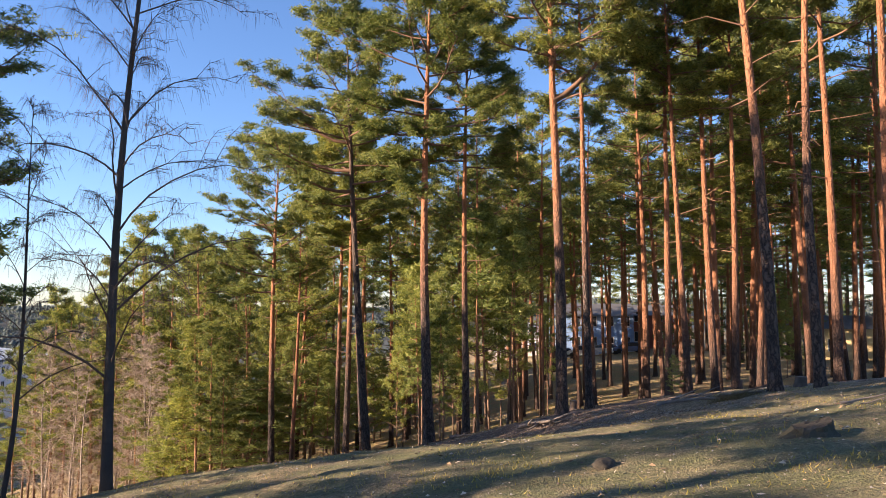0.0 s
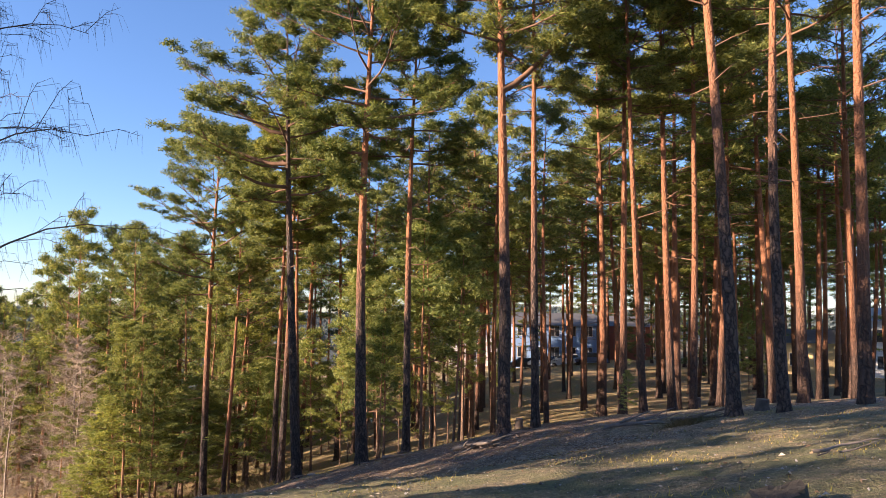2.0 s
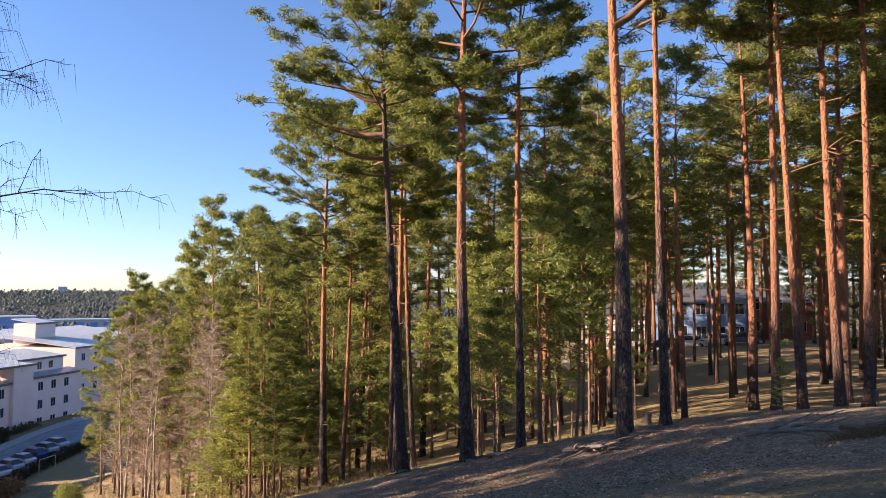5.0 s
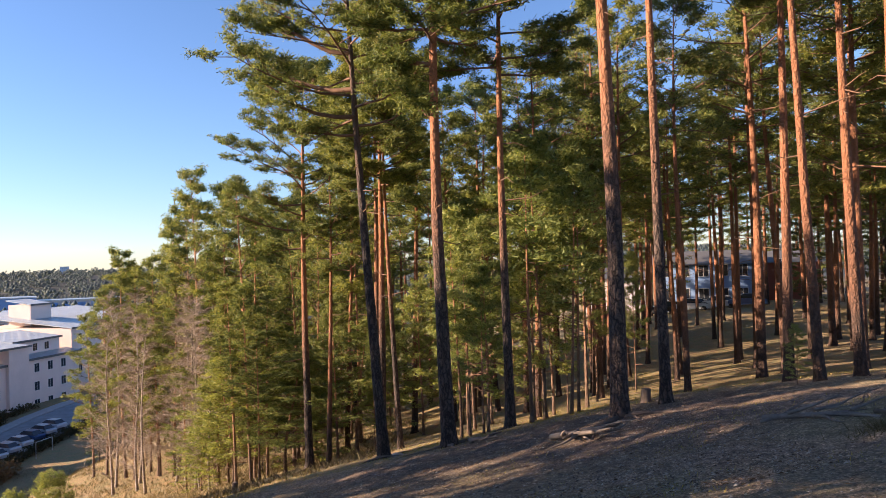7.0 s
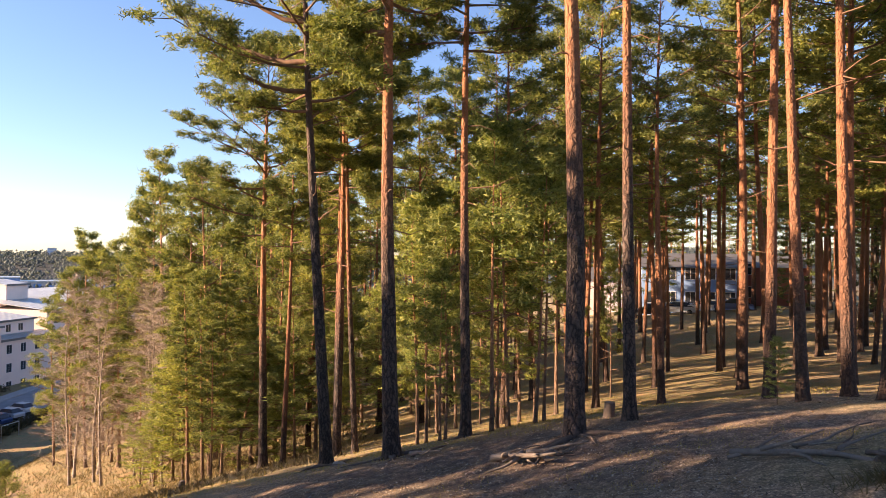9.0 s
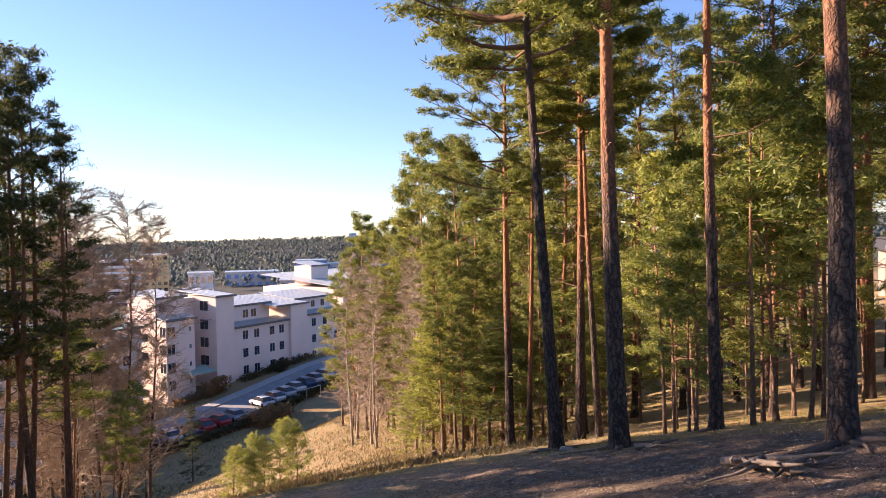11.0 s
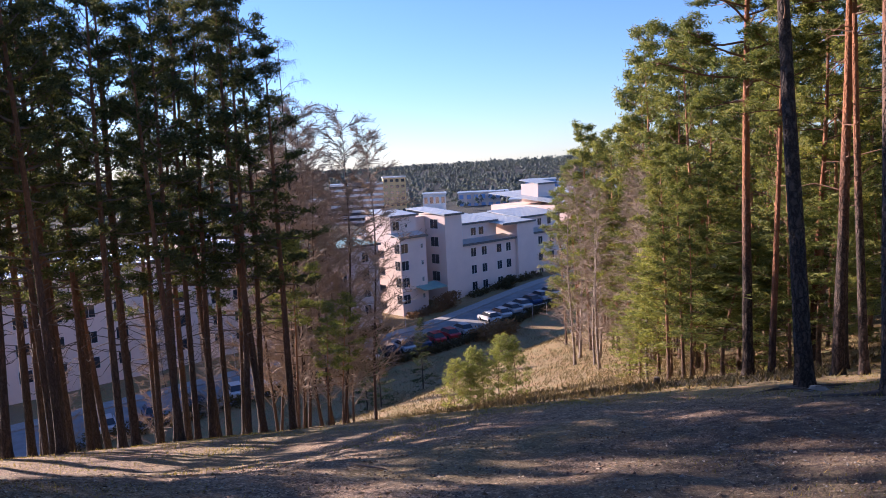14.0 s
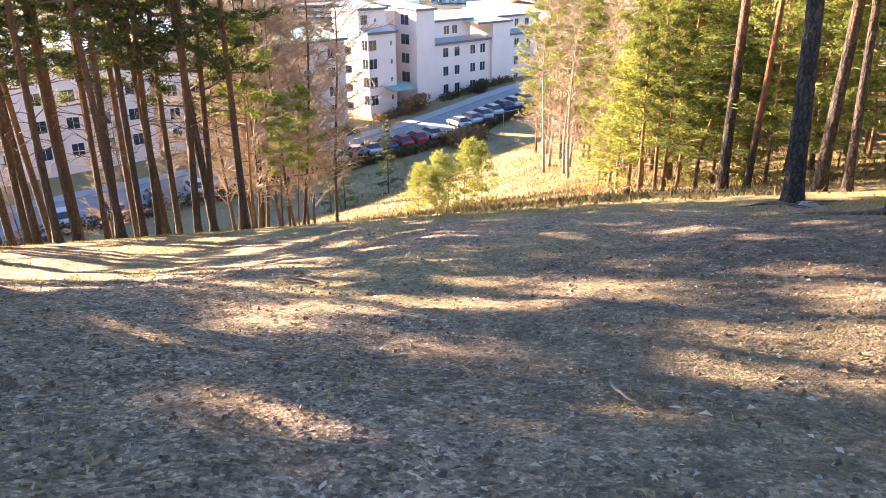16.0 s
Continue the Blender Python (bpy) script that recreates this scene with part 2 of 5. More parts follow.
# grass tints lightened to stand in for sun on the wood's floor
M_MOSSGRASS = leafy("green_grass", [(0.12, 0.13, 0.035), (0.24, 0.22, 0.07), (0.42, 0.34, 0.13)], 0.3, 0.8)
M_WALL = plain("pink_plaster", (0.77, 0.63, 0.56), 0.9, scale=0.4, vary=0.08, bumpy=0.1)
M_WALL_GREY = plain("grey_plaster", (0.62, 0.53, 0.48), 0.9, scale=0.4, vary=0.1, bumpy=0.1)
M_WALL_WHITE = plain("white_render", (0.75, 0.74, 0.72), 0.85, scale=0.4, vary=0.08, bumpy=0.1)
M_WALL_BLUE = plain("blue_cladding", (0.22, 0.34, 0.58), 0.7, scale=0.4, vary=0.12, bumpy=0.1)
M_WALL_YELLOW = plain("yellow_cladding", (0.6, 0.45, 0.22), 0.8, scale=0.4, vary=0.12, bumpy=0.1)
M_WALL_RED = plain("red_cladding", (0.3, 0.1, 0.07), 0.8, scale=0.4, vary=0.12, bumpy=0.1)
M_ROOF = plain("zinc_roof", (0.5, 0.54, 0.56), 0.38, 0.6, scale=0.5, vary=0.15, bumpy=0.05)
M_COPPER = plain("green_copper", (0.24, 0.42, 0.4), 0.5, 0.2, scale=0.8, vary=0.2)
M_TRIM = plain("dark_trim", (0.12, 0.12, 0.12), 0.6, scale=2, vary=0.2, bumpy=0)
M_FRAME = plain("window_frame", (0.72, 0.7, 0.66), 0.6, scale=3, vary=0.1, bumpy=0)
M_ASPHALT = plain("asphalt", (0.25, 0.25, 0.255), 0.85, scale=0.6, vary=0.3, bumpy=0.3)
M_KERB = plain("granite_kerb", (0.35, 0.34, 0.33), 0.85, scale=2, vary=0.2)
M_HEDGE = leafy("hedge_leaves", [(0.05, 0.045, 0.025), (0.1, 0.07, 0.035), (0.06, 0.07, 0.03)], 0.2)
M_BROWNBUSH = leafy("brown_bush_twigs", [(0.16, 0.09, 0.05), (0.28, 0.16, 0.08), (0.2, 0.13, 0.08)], 0.2)
# paler and bluer than near crowns: distance haze is put into this colour
M_HAZY_WOOD = leafy("far_woods", [(0.08, 0.105, 0.105), (0.095, 0.12, 0.115), (0.115, 0.135, 0.125)], 0.3)
M_TYRE = plain("tyre_rubber", (0.02, 0.02, 0.02), 0.8, scale=6, vary=0.2, bumpy=0)
M_STEEL = plain("galvanised_steel", (0.5, 0.5, 0.5), 0.45, 0.8, scale=6, vary=0.15, bumpy=0)
M_GLASS, _nt, _b = shader("window_glass", 0.06)
_b.inputs["Base Color"].default_value = (0.03, 0.035, 0.045, 1)
_b.inputs["Specular IOR Level"].default_value = 0.8


def paint(name, colour):
    m, nt, b = shader(name, 0.28, 0.2)
    n = noise_node(nt, 6, 3)
    nt.links.new(mix(nt, n.outputs[0], tuple(c * 0.8 for c in colour), colour), b.inputs["Base Color"])
    b.inputs["Coat Weight"].default_value = 0.6
    return m


# ---- mesh tools ----
class Shape:
    """Collects vertices and faces for one mesh."""

    def __init__(self):
        self.v, self.f = [], []

    def tube(self, pts, radii, sides=6, cap=False):
        base = len(self.v)
        pts = [Vector(p) for p in pts]
        for i, p in enumerate(pts):
            d = (pts[min(i + 1, len(pts) - 1)] - pts[max(i - 1, 0)]).normalized()
            a = d.cross(Vector((0.31, 0.95, 0.07))).normalized()
            c = d.cross(a)
            for k in range(sides):
                t = 2 * math.pi * k / sides
                self.v.append(p + (a * math.cos(t) + c * math.sin(t)) * radii[i])
        for i in range(len(pts) - 1):
            for k in range(sides):
                a0, a1 = base + i * sides + k, base + i * sides + (k + 1) % sides
                self.f.append((a0, a1, a1 + sides, a0 + sides))
        if cap:
            self.f.append(tuple(base + k for k in reversed(range(sides))))
            self.f.append(tuple(base + (len(pts) - 1) * sides + k for k in range(sides)))

    def box(self, x0, x1, y0, y1, z0, z1):
        b = len(self.v)
        self.v += [Vector((x, y, z)) for z in (z0, z1) for x, y in ((x0, y0), (x1, y0), (x1, y1), (x0, y1))]
        self.f += [(b + 3, b + 2, b + 1, b), (b + 4, b + 5, b + 6, b + 7)] + [(b + i, b + (i + 1) % 4, b + 4 + (i + 1) % 4, b + 4 + i) for i in range(4)]

    def prism(self, outline, axis_from, axis_to):
        """An outline in (y, z) drawn out along x."""
        b, n = len(self.v), len(outline)
        self.v += [Vector((x, y, z)) for x in (axis_from, axis_to) for y, z in outline]
        self.f += [tuple(b + i for i in range(n)), tuple(b + n + i for i in reversed(range(n)))]
        self.f += [(b + i, b + n + i, b + n + (i + 1) % n, b + (i + 1) % n) for i in range(n)]

    def mesh(self, name):
        me = bpy.data.meshes.new(name)
        me.from_pydata(self.v, [], self.f)
        return me


def finish(me, mat, smooth=True):
    me.materials.append(mat)
    me.polygons.foreach_set("use_smooth", [smooth] * len(me.polygons))
    me.update()
    return me


def triangles(name, v, f):
    """A mesh from numpy arrays of vertices and triangles."""
    me = bpy.data.meshes.new(name)
    me.vertices.add(len(v))
    me.vertices.foreach_set("co", np.asarray(v, np.float32).ravel())
    me.loops.add(f.size)
    me.loops.foreach_set("vertex_index", f.astype(np.int32).ravel())
    me.polygons.add(len(f))
    me.polygons.foreach_set("loop_start", np.arange(0, f.size, f.shape[1], dtype=np.int32))
    me.update(calc_edges=True)
    return me


def part(name, shape, material, parent, label="", smooth=True):
    me = shape.mesh(name) if isinstance(shape, Shape) else shape
    ob = new(name, finish(me, material, smooth))
    ob.parent = parent
    if label:
        ob["label"] = label
    return ob


def thing(name, label, category, group="", kind="", at=None):
    ob = new(name)
    ob.empty_display_size = 0.2
    if at is not None:
        ob.matrix_basis = at
    return tagged(ob, label, category, group, kind)


def solo(name, shape, material, label, category, group="", kind="", at=None, smooth=True):
    me = shape.mesh(name) if isinstance(shape, Shape) else shape
    ob = new(name, finish(me, material, smooth))
    if at is not None:
        ob.matrix_basis = at
    return tagged(ob, label, category, group, kind)


# ---- the ground: a wooded hill above a valley, with low hills far off ----
VALLEY = -22.8
SLOPE = (0.089, 2.591, -1.007, -1.682, 1.581, -1.77, -0.163, 0.247, -0.332, 0.401)
KNOLLS = [(0, 0, -0.119), (3, 8, 0.096), (4, 12.5, 0.121), (2, 17, -0.204), (1, 21.5, -0.345), (4.5, 25, 0.245), (8, 19, 0.125), (-5, 21, -0.069), (-12, 21, -0.688), (-1, 29, 0.056), (7, 31, 0.247), (-5, 12, 0.667)]


def valley(y):
    """The valley floor's height: the street climbs past the flats."""
    u = np.clip((np.asarray(y, float) - 78) / 44, 0, 1)
    return VALLEY - 1.5 + 3.0 * u * u * (3 - 2 * u)


def soft_low(v, low, k):
    return low + np.logaddexp(0, (v - low) / k) * k


def height(x, y, rough=True):
    """The ground's height at x, y (numpy arrays or numbers)."""
    x, y = np.asarray(x, float), np.asarray(y, float)
    cx = -soft_low(-soft_low(x, -48, 4), -38, 4)
    cy = -soft_low(-soft_low(y, -20, 4), -72, 4)
    u, w = cx / 20, cy / 20
    terms = (1, u, w, u * u, u * w, w * w, u ** 3, u * u * w, u * w * w, w ** 3)
    z = sum(c * t for c, t in zip(SLOPE, terms))
    for kx, ky, kh in KNOLLS:
        z = z + kh * np.exp(-((cx - kx) ** 2 + (cy - ky) ** 2) / 32)
    z = soft_low(z, valley(y), 1.2)
    b = np.clip((-x - 44) / 18, 0, 1)
    z = z + (valley(y) - z) * b * b * (3 - 2 * b)
    r = np.hypot(x, y)
    far = np.clip((r - 330) / 620, 0, 1)
    left = np.clip((-x + 0.2 * y) / (r + 1) * 2 + 0.6, 0, 1)
    z = z + far * far * (3 - 2 * far) * (17 * left + 6 * (1 - left) + 3.5 * np.sin(x * 0.006 + 1) * np.cos(y * 0.005))
    if rough:
        near = np.exp(-np.maximum(r - 60, 0) / 25)
        z = z + near * (0.035 * np.sin(x * 1.7 + 0.6 * np.sin(y * 1.1)) * np.cos(y * 1.9 + x * 0.4) + 0.015 * np.sin(x * 5.1 + y * 2.3) * np.sin(y * 4.7 - x * 1.3))
    return z


def spaced(lo, hi, fine, ends, grow):
    """Coordinates, close together between lo and hi and ever wider apart beyond."""
    core = list(np.arange(lo, hi, fine))
    a, s = [], fine
    p = lo
    while p > ends[0]:
        s *= grow
        p -= s
        a.append(p)
    b, s = [], fine
    p = hi
    while p < ends[1]:
        s *= grow
        p += s
        b.append(p)
    return np.array(a[::-1] + core + b)


gx, gy = spaced(-9, 9, 0.18, (-2600, 2600), 1.075), spaced(3, 29, 0.18, (-2600, 2600), 1.075)
GX, GY = np.meshgrid(gx, gy)
rng = np.random.default_rng(3)
GZ = height(GX, GY)
nearby = np.exp(-np.maximum(np.hypot(GX, GY - 16) - 16, 0) / 6)
GZ = GZ + rng.normal(0, 0.011, GZ.shape) * nearby
nx, ny = len(gx), len(gy)
idx = np.arange(nx * ny).reshape(ny, nx)
quads = np.stack([idx[:-1, :-1], idx[:-1, 1:], idx[1:, 1:], idx[1:, :-1]], -1).reshape(-1, 4)
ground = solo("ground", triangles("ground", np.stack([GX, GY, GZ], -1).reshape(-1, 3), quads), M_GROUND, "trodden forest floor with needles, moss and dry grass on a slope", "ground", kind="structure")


def z_at(x, y):
    return float(height(x, y))


# ---- trees ----
def spray_mesh(name, centres, ways, sizes, blades, seed, flat=0.6, width=0.075, spread=0.33):
    """Tufts of needles: each has some thin blades that fan out from its centre."""
    r = np.random.default_rng(seed)
    n = len(centres)
    c = np.repeat(np.asarray(centres, float), blades, 0)
    d = np.repeat(np.asarray(ways, float), blades, 0)
    s = np.repeat(np.asarray(sizes, float), blades)[:, None]
    u = r.normal(size=(n * blades, 3))
    u /= np.linalg.norm(u, axis=1)[:, None]
    w = d * 0.75 + u
    w[:, 2] *= flat
    w /= np.linalg.norm(w, axis=1)[:, None] + 1e-9
    side = np.cross(w, r.normal(size=w.shape))
    side /= np.linalg.norm(side, axis=1)[:, None] + 1e-9
    ln = s * r.uniform(0.4, 0.8, (n * blades, 1))
    wd = s * width * r.uniform(0.7, 1.3, (n * blades, 1))
    off = r.normal(size=(n * blades, 3)) * spread * s
    off[:, 2] *= flat * 0.75
    start = c + off - w * ln * 0.4
    v = np.stack([start - side * wd, start + side * wd, start + w * ln], 1).reshape(-1, 3)
    return triangles(name, v, np.arange(len(v)).reshape(-1, 3))


def pine_parts(seed, tall, dia, base, reach, limbs=26, subs=5, tufts=7, size=0.5, blades=8, dead=8, droop=0.0, narrow=0.0, extra=()):
    """The trunk, the branches and the crown of one pine, standing at the origin. base: where the crown begins, as a share of its height."""
    r = random.Random(seed)
    trunk, all_limbs = Shape(), []
    wx, wy = r.uniform(-0.25, 0.25), r.uniform(-0.25, 0.25)
    ph = r.uniform(0, 6)

    def axis(z):
        t = z / tall
        return Vector((wx * math.sin(t * 4 + ph) - wx * math.sin(ph), wy * math.sin(t * 3.3 + ph) - wy * math.sin(ph), z))

    def thick(z):
        t = max(z, 0) / tall
        return dia / 2 * ((1 - t) ** 0.75 * 0.92 + 0.05) * (1 + 0.42 * math.exp(-max(z, 0) / 0.28))

    zs = [-0.35, 0, 0.12, 0.3, 0.6, 1.1] + [1.1 + (tall - 1.1) * (i / 13) for i in range(1, 14)]
    trunk.tube([axis(z) for z in zs], [thick(z) for z in zs], 12)
    for i, v in enumerate(trunk.v):  # uneven girth and root flare
        z, a = v.z, math.atan2(v.y - axis(v.z).y, v.x - axis(v.z).x)
        k = 1 + 0.05 * math.sin(a * 3 + z * 1.3 + ph) + 0.16 * math.exp(-max(z, 0) / 0.3) * math.sin(a * 5 + ph)
        ax = axis(z)
        trunk.v[i] = Vector((ax.x + (v.x - ax.x) * k, ax.y + (v.y - ax.y) * k, z))
    cen, way, siz = [], [], []
    z0 = tall * base
    turn = r.uniform(0, 6)
    for i in range(limbs):
        u = (i + r.uniform(0, 0.8)) / limbs
        z = z0 + (tall - z0) * u * 0.99
        turn += 2.4 + r.uniform(-0.5, 0.5)
        dome = min(1, 0.55 + u * 1.6) * max(0.0, 1 - u ** 2.2) ** 0.6 + 0.1
        cone = (1 - u) * 0.95 + 0.1
        ln = reach * (dome * (1 - narrow) + cone * narrow) * r.uniform(0.65, 1.15)
        up = math.radians(-8 - droop + 52 * u + r.uniform(-10, 12))
        d = Vector((math.cos(turn) * math.cos(up), math.sin(turn) * math.cos(up), math.sin(up)))
        p = axis(z)
        pts, dd = [p], d.copy()
        for k in range(4):
            dd = (dd + Vector((r.uniform(-0.22, 0.22), r.uniform(-0.22, 0.22), r.uniform(-0.12, 0.24)))).normalized()
            pts.append(pts[-1] + dd * ln / 4)
        r0 = min(thick(z) * 0.5, 0.012 + ln * 0.02)
        branch = Shape()
        all_limbs.append(branch)
        branch.tube(pts, [r0 * (1 - 0.2 * k) + 0.004 for k in range(5)], 5 if dia > 0.3 else 3)
        for j in range(subs):
            t = 0.3 + 0.7 * (j + r.random()) / subs
            q = t * 4
            a = pts[min(3, int(q))].lerp(pts[min(3, int(q)) + 1], q - min(3, int(q)))
            lat = d.cross(Vector((0, 0, 1))).normalized() * r.choice((-1, 1))
            e = (d * r.uniform(0.3, 1) + lat * r.uniform(0.3, 1.1) + Vector((0, 0, r.uniform(-0.1, 0.55)))).normalized()
            sl = ln * r.uniform(0.22, 0.42) * (1.15 - 0.5 * t) + 0.25
            b = a + e * sl * 0.55 + Vector((0, 0, r.uniform(-0.05, 0.08)))
            c = a + e * sl + Vector((0, 0, r.uniform(0, 0.2)))
            if j % 4 == 0 or blades > 11:
                branch.tube([a, b, c], [r0 * 0.4 + 0.003, r0 * 0.25 + 0.003, 0.004], 3)
            for k in range(tufts):
                s = r.uniform(0.38, 1.1)
                m = (a.lerp(b, s * 2) if s < 0.5 else b.lerp(c, s * 2 - 1)) + Vector((r.gauss(0, 0.135), r.gauss(0, 0.135), r.gauss(0.05, 0.05)))
                cen.append(m)
                way.append((e * 0.6 + Vector((0, 0, 0.5))).normalized())
                siz.append(size * r.uniform(0.65, 1.2))
    for z, heading, rise, ln, r0 in extra:  # single heavy limbs
        a, e = math.radians(heading), math.radians(rise)
        d = Vector((math.cos(a) * math.cos(e), math.sin(a) * math.cos(e), math.sin(e)))
        branch = Shape()
        all_limbs.append(branch)
        pts = [axis(z)]
        for k in range(6):
            d = (d + Vector((r.uniform(-0.2, 0.2), r.uniform(-0.2, 0.2), r.uniform(-0.1, 0.3)))).normalized()
            pts.append(pts[-1] + d * ln / 6)
        branch.tube(pts, [r0 * (1 - 0.13 * k) for k in range(7)], 7)
        for k in range(3, 7):
            e2 = pts[k] + Vector((r.uniform(-0.5, 0.5), r.uniform(-0.5, 0.5), r.uniform(-0.4, 0.3)))
            branch.tube([pts[k], e2], [r0 * 0.3, 0.006], 4)
            for _ in range(tufts * 2):
                cen.append(pts[k].lerp(e2, r.random()) + Vector((r.gauss(0, 0.3), r.gauss(0, 0.3), r.gauss(0.1, 0.12))))
                way.append(Vector((0, 0, 1)))
                siz.append(size * r.uniform(0.7, 1.2))
    for i in range(dead):  # bare stubs and dead limbs under the crown
        z = z0 * r.uniform(0.45, 1.0)
        a = r.uniform(0, 6.3)
        d = Vector((math.cos(a), math.sin(a), r.uniform(-0.3, 0.4))).normalized()
        ln = r.choice((0.3, 0.5, 0.9, 1.6)) * r.uniform(0.7, 1.2)
        p = axis(z)
        e = p + d * ln * 0.6 + Vector((0, 0, r.uniform(-0.1, 0.1)))
        branch = Shape()
        all_limbs.append(branch)
        branch.tube([p, e, p + d * ln + Vector((r.uniform(-0.1, 0.1), r.uniform(-0.1, 0.1), r.uniform(-0.3, 0.2)))], [0.025, 0.015, 0.005], 4)
    crown = spray_mesh("crown", cen, way, siz, blades, seed, width=0.055 if blades > 20 else 0.068)
    return trunk, all_limbs, crown


def make_pine(name, label, at, bark, needles, limb=None, group="", split=False, **how):
    t = thing(name, label, "tree", group, at=at)
    trunk, limbs, crown = pine_parts(**how)
    part("trunk", trunk, bark, t)
    if split:
        for b in limbs:
            part("branch", b, limb or M_LIMB, t)
    else:
        joined = Shape()
        for b in limbs:
            k = len(joined.v)
            joined.v += b.v
            joined.f += [tuple(i + k for i in f) for f in b.f]
        tagged(part("branchwork", joined, limb or M_LIMB, t), kind="stuff")
    part("crown", crown, needles, t, smooth=False)
    return t


def stand(x, y, spin=0.0, lean=0.0, lean_to=0.0, size=1.0, girth=None):
    """The pose of a tree: its foot on the ground, its top leaning by degrees towards the heading lean_to."""
    g = girth or size
    tilt = Matrix.Rotation(radians(lean), 4, Vector((-math.sin(radians(lean_to)), math.cos(radians(lean_to)), 0)))
    return Matrix.Translation((x, y, z_at(x, y) - 0.05)) @ tilt @ Matrix.Rotation(radians(spin), 4, "Z") @ Matrix.Diagonal((g, g, size, 1))


def birch_parts(seed, tall, dia, limbs=18, subs=7, twigs=6, hang=0.6, reach=3.0, bend=0.3, first=0.25, fine=0.004):
    r = random.Random(seed)
    trunk, branch = Shape(), Shape()

    def axis(z):
        return Vector((bend * math.sin(z / tall * 3), bend * 0.6 * math.sin(z / tall * 5 + 1) - bend * 0.5, z))

    zs = [-0.3, 0.0, 0.25] + [tall * i / 12 for i in range(1, 13)]
    trunk.tube([axis(z) for z in zs], [dia / 2 * (1 - max(z, 0) / tall * 0.93) * (1 + 0.4 * math.exp(-max(z, 0) / 0.2)) for z in zs], 9)
    for i in range(limbs):
        u = first + (1 - first) * (i + r.random()) / limbs
        a = i * 2.4 + r.uniform(-0.4, 0.4)
        up = math.radians(r.uniform(38, 60))
        d = Vector((math.cos(a) * math.cos(up), math.sin(a) * math.cos(up), math.sin(up)))
        ln = reach * (1.15 - u * 0.8) * r.uniform(0.6, 1.2)
        pts, dd = [axis(u * tall)], d.copy()
        fall = 0.08 + 0.16 * hang
        for k in range(6):
            dd = (dd + Vector((r.uniform(-0.14, 0.14), r.uniform(-0.14, 0.14), r.uniform(-0.08, 0.08) - fall * (0.5 + 0.25 * k)))).normalized()
            pts.append(pts[-1] + dd * ln / 6)
        r0 = 0.0055 * ln + 0.004
        branch.tube(pts, [r0 * (1 - k * 0.15) + fine * 0.7 for k in range(7)], 4)
        flat_d = Vector((d.x, d.y, 0)).normalized()
        for j in range(subs):
            q = (0.18 + 0.82 * (j + r.random()) / subs) * 6
            k = min(5, int(q))
            p = pts[k].lerp(pts[k + 1], q - k)
            e = (flat_d * r.uniform(0.3, 1.0) + Vector((r.uniform(-0.8, 0.8), r.uniform(-0.8, 0.8), r.uniform(0.0, 0.7)))).normalized()
            sl = r.uniform(0.4, 1.0) * ln * 0.3 + 0.15
            m = p + e * sl * 0.6
            n = p + e * sl + Vector((0, 0, -hang * 0.3 * sl))
            branch.tube([p, m, n], [fine * 1.6, fine * 1.2, fine * 0.8], 3)
            for _ in range(twigs):
                t = r.random()
                s = p.lerp(m, t * 2) if t < 0.5 else m.lerp(n, t * 2 - 1)
                g = (flat_d * r.uniform(0.0, 0.6) + Vector((r.uniform(-0.6, 0.6), r.uniform(-0.6, 0.6), r.uniform(-0.1, 0.8) * (1 - hang))))
                tl = r.uniform(0.25, 0.65)
                s1 = s + g * tl * 0.5
                s2 = s1 + Vector((g.x * 0.3, g.y * 0.3, g.z * 0.4 - hang)) * tl
                if fine > 0.006:
                    branch.tube([s, s2], [fine * 0.9, fine * 0.45], 3)
                else:
                    branch.tube([s, s1, s2], [fine * 0.9, fine * 0.7, fine * 0.4], 3)
    return trunk, branch


def make_birch(name, label, at, bark, twig, group="", **how):
    t = thing(name, label, "tree", group, at=at)
    trunk, branch = birch_parts(**how)
    part("trunk", trunk, bark, t)
    tagged(part("branchwork", branch, twig, t, smooth=False), kind="stuff")
    return t


# ---- the tall pines that the path passes ----
TALL = "mature pine with grey fissured bark turning orange above"
taken = []


def big_pine(x, y, tall, dia, base, reach, seed, lean=0.0, lean_to=0.0, bark=None, label=TALL, **how):
    taken.append((x, y, 1.6))
    opts = dict(limbs=28, subs=7, tufts=8, size=0.36, blades=25, dead=9)
    opts.update(how)
    return make_pine("pine_tree", label, stand(x, y, seed * 47, lean, lean_to - 0, 1.0), bark or M_BARK, M_PINE, group="tall pines", split=True, seed=seed, tall=tall, dia=dia, base=base, reach=reach, **opts)


big_pine(4.15, 25.6, 20.5, 0.44, 0.6, 3.6, 1, 0.8, 0, extra=((11.3, -47, 25, 3.0, 0.13),), label="tall straight pine with dark furrowed foot and orange upper trunk")
big_pine(-0.55, 29.5, 19.5, 0.47, 0.62, 3.7, 2, 0.5, 180, tufts=12, extra=((11.6, 86, 10, 1.8, 0.1), (9.9, 70, 35, 1.6, 0.06)), label="stout pine with a dark furrowed trunk and one broken orange limb")
big_pine(-3.4, 32.8, 20.0, 0.42, 0.56, 4.4, 3, 3.0, 180, bark=M_BARK_DARK, label="dark-barked pine leaning towards the valley, with long level boughs", limbs=30, tufts=12, extra=((13.2, 20, 8, 4.6, 0.1), (12.2, 60, 4, 4.2, 0.09), (14.5, 40, 10, 4.4, 0.09)))
big_pine(1.05, 33.2, 19.5, 0.36, 0.63, 3.0, 4, 0.6, 0, tufts=12)
big_pine(5.5, 27.4, 19.0, 0.31, 0.62, 2.7, 5, 1.2, 180)
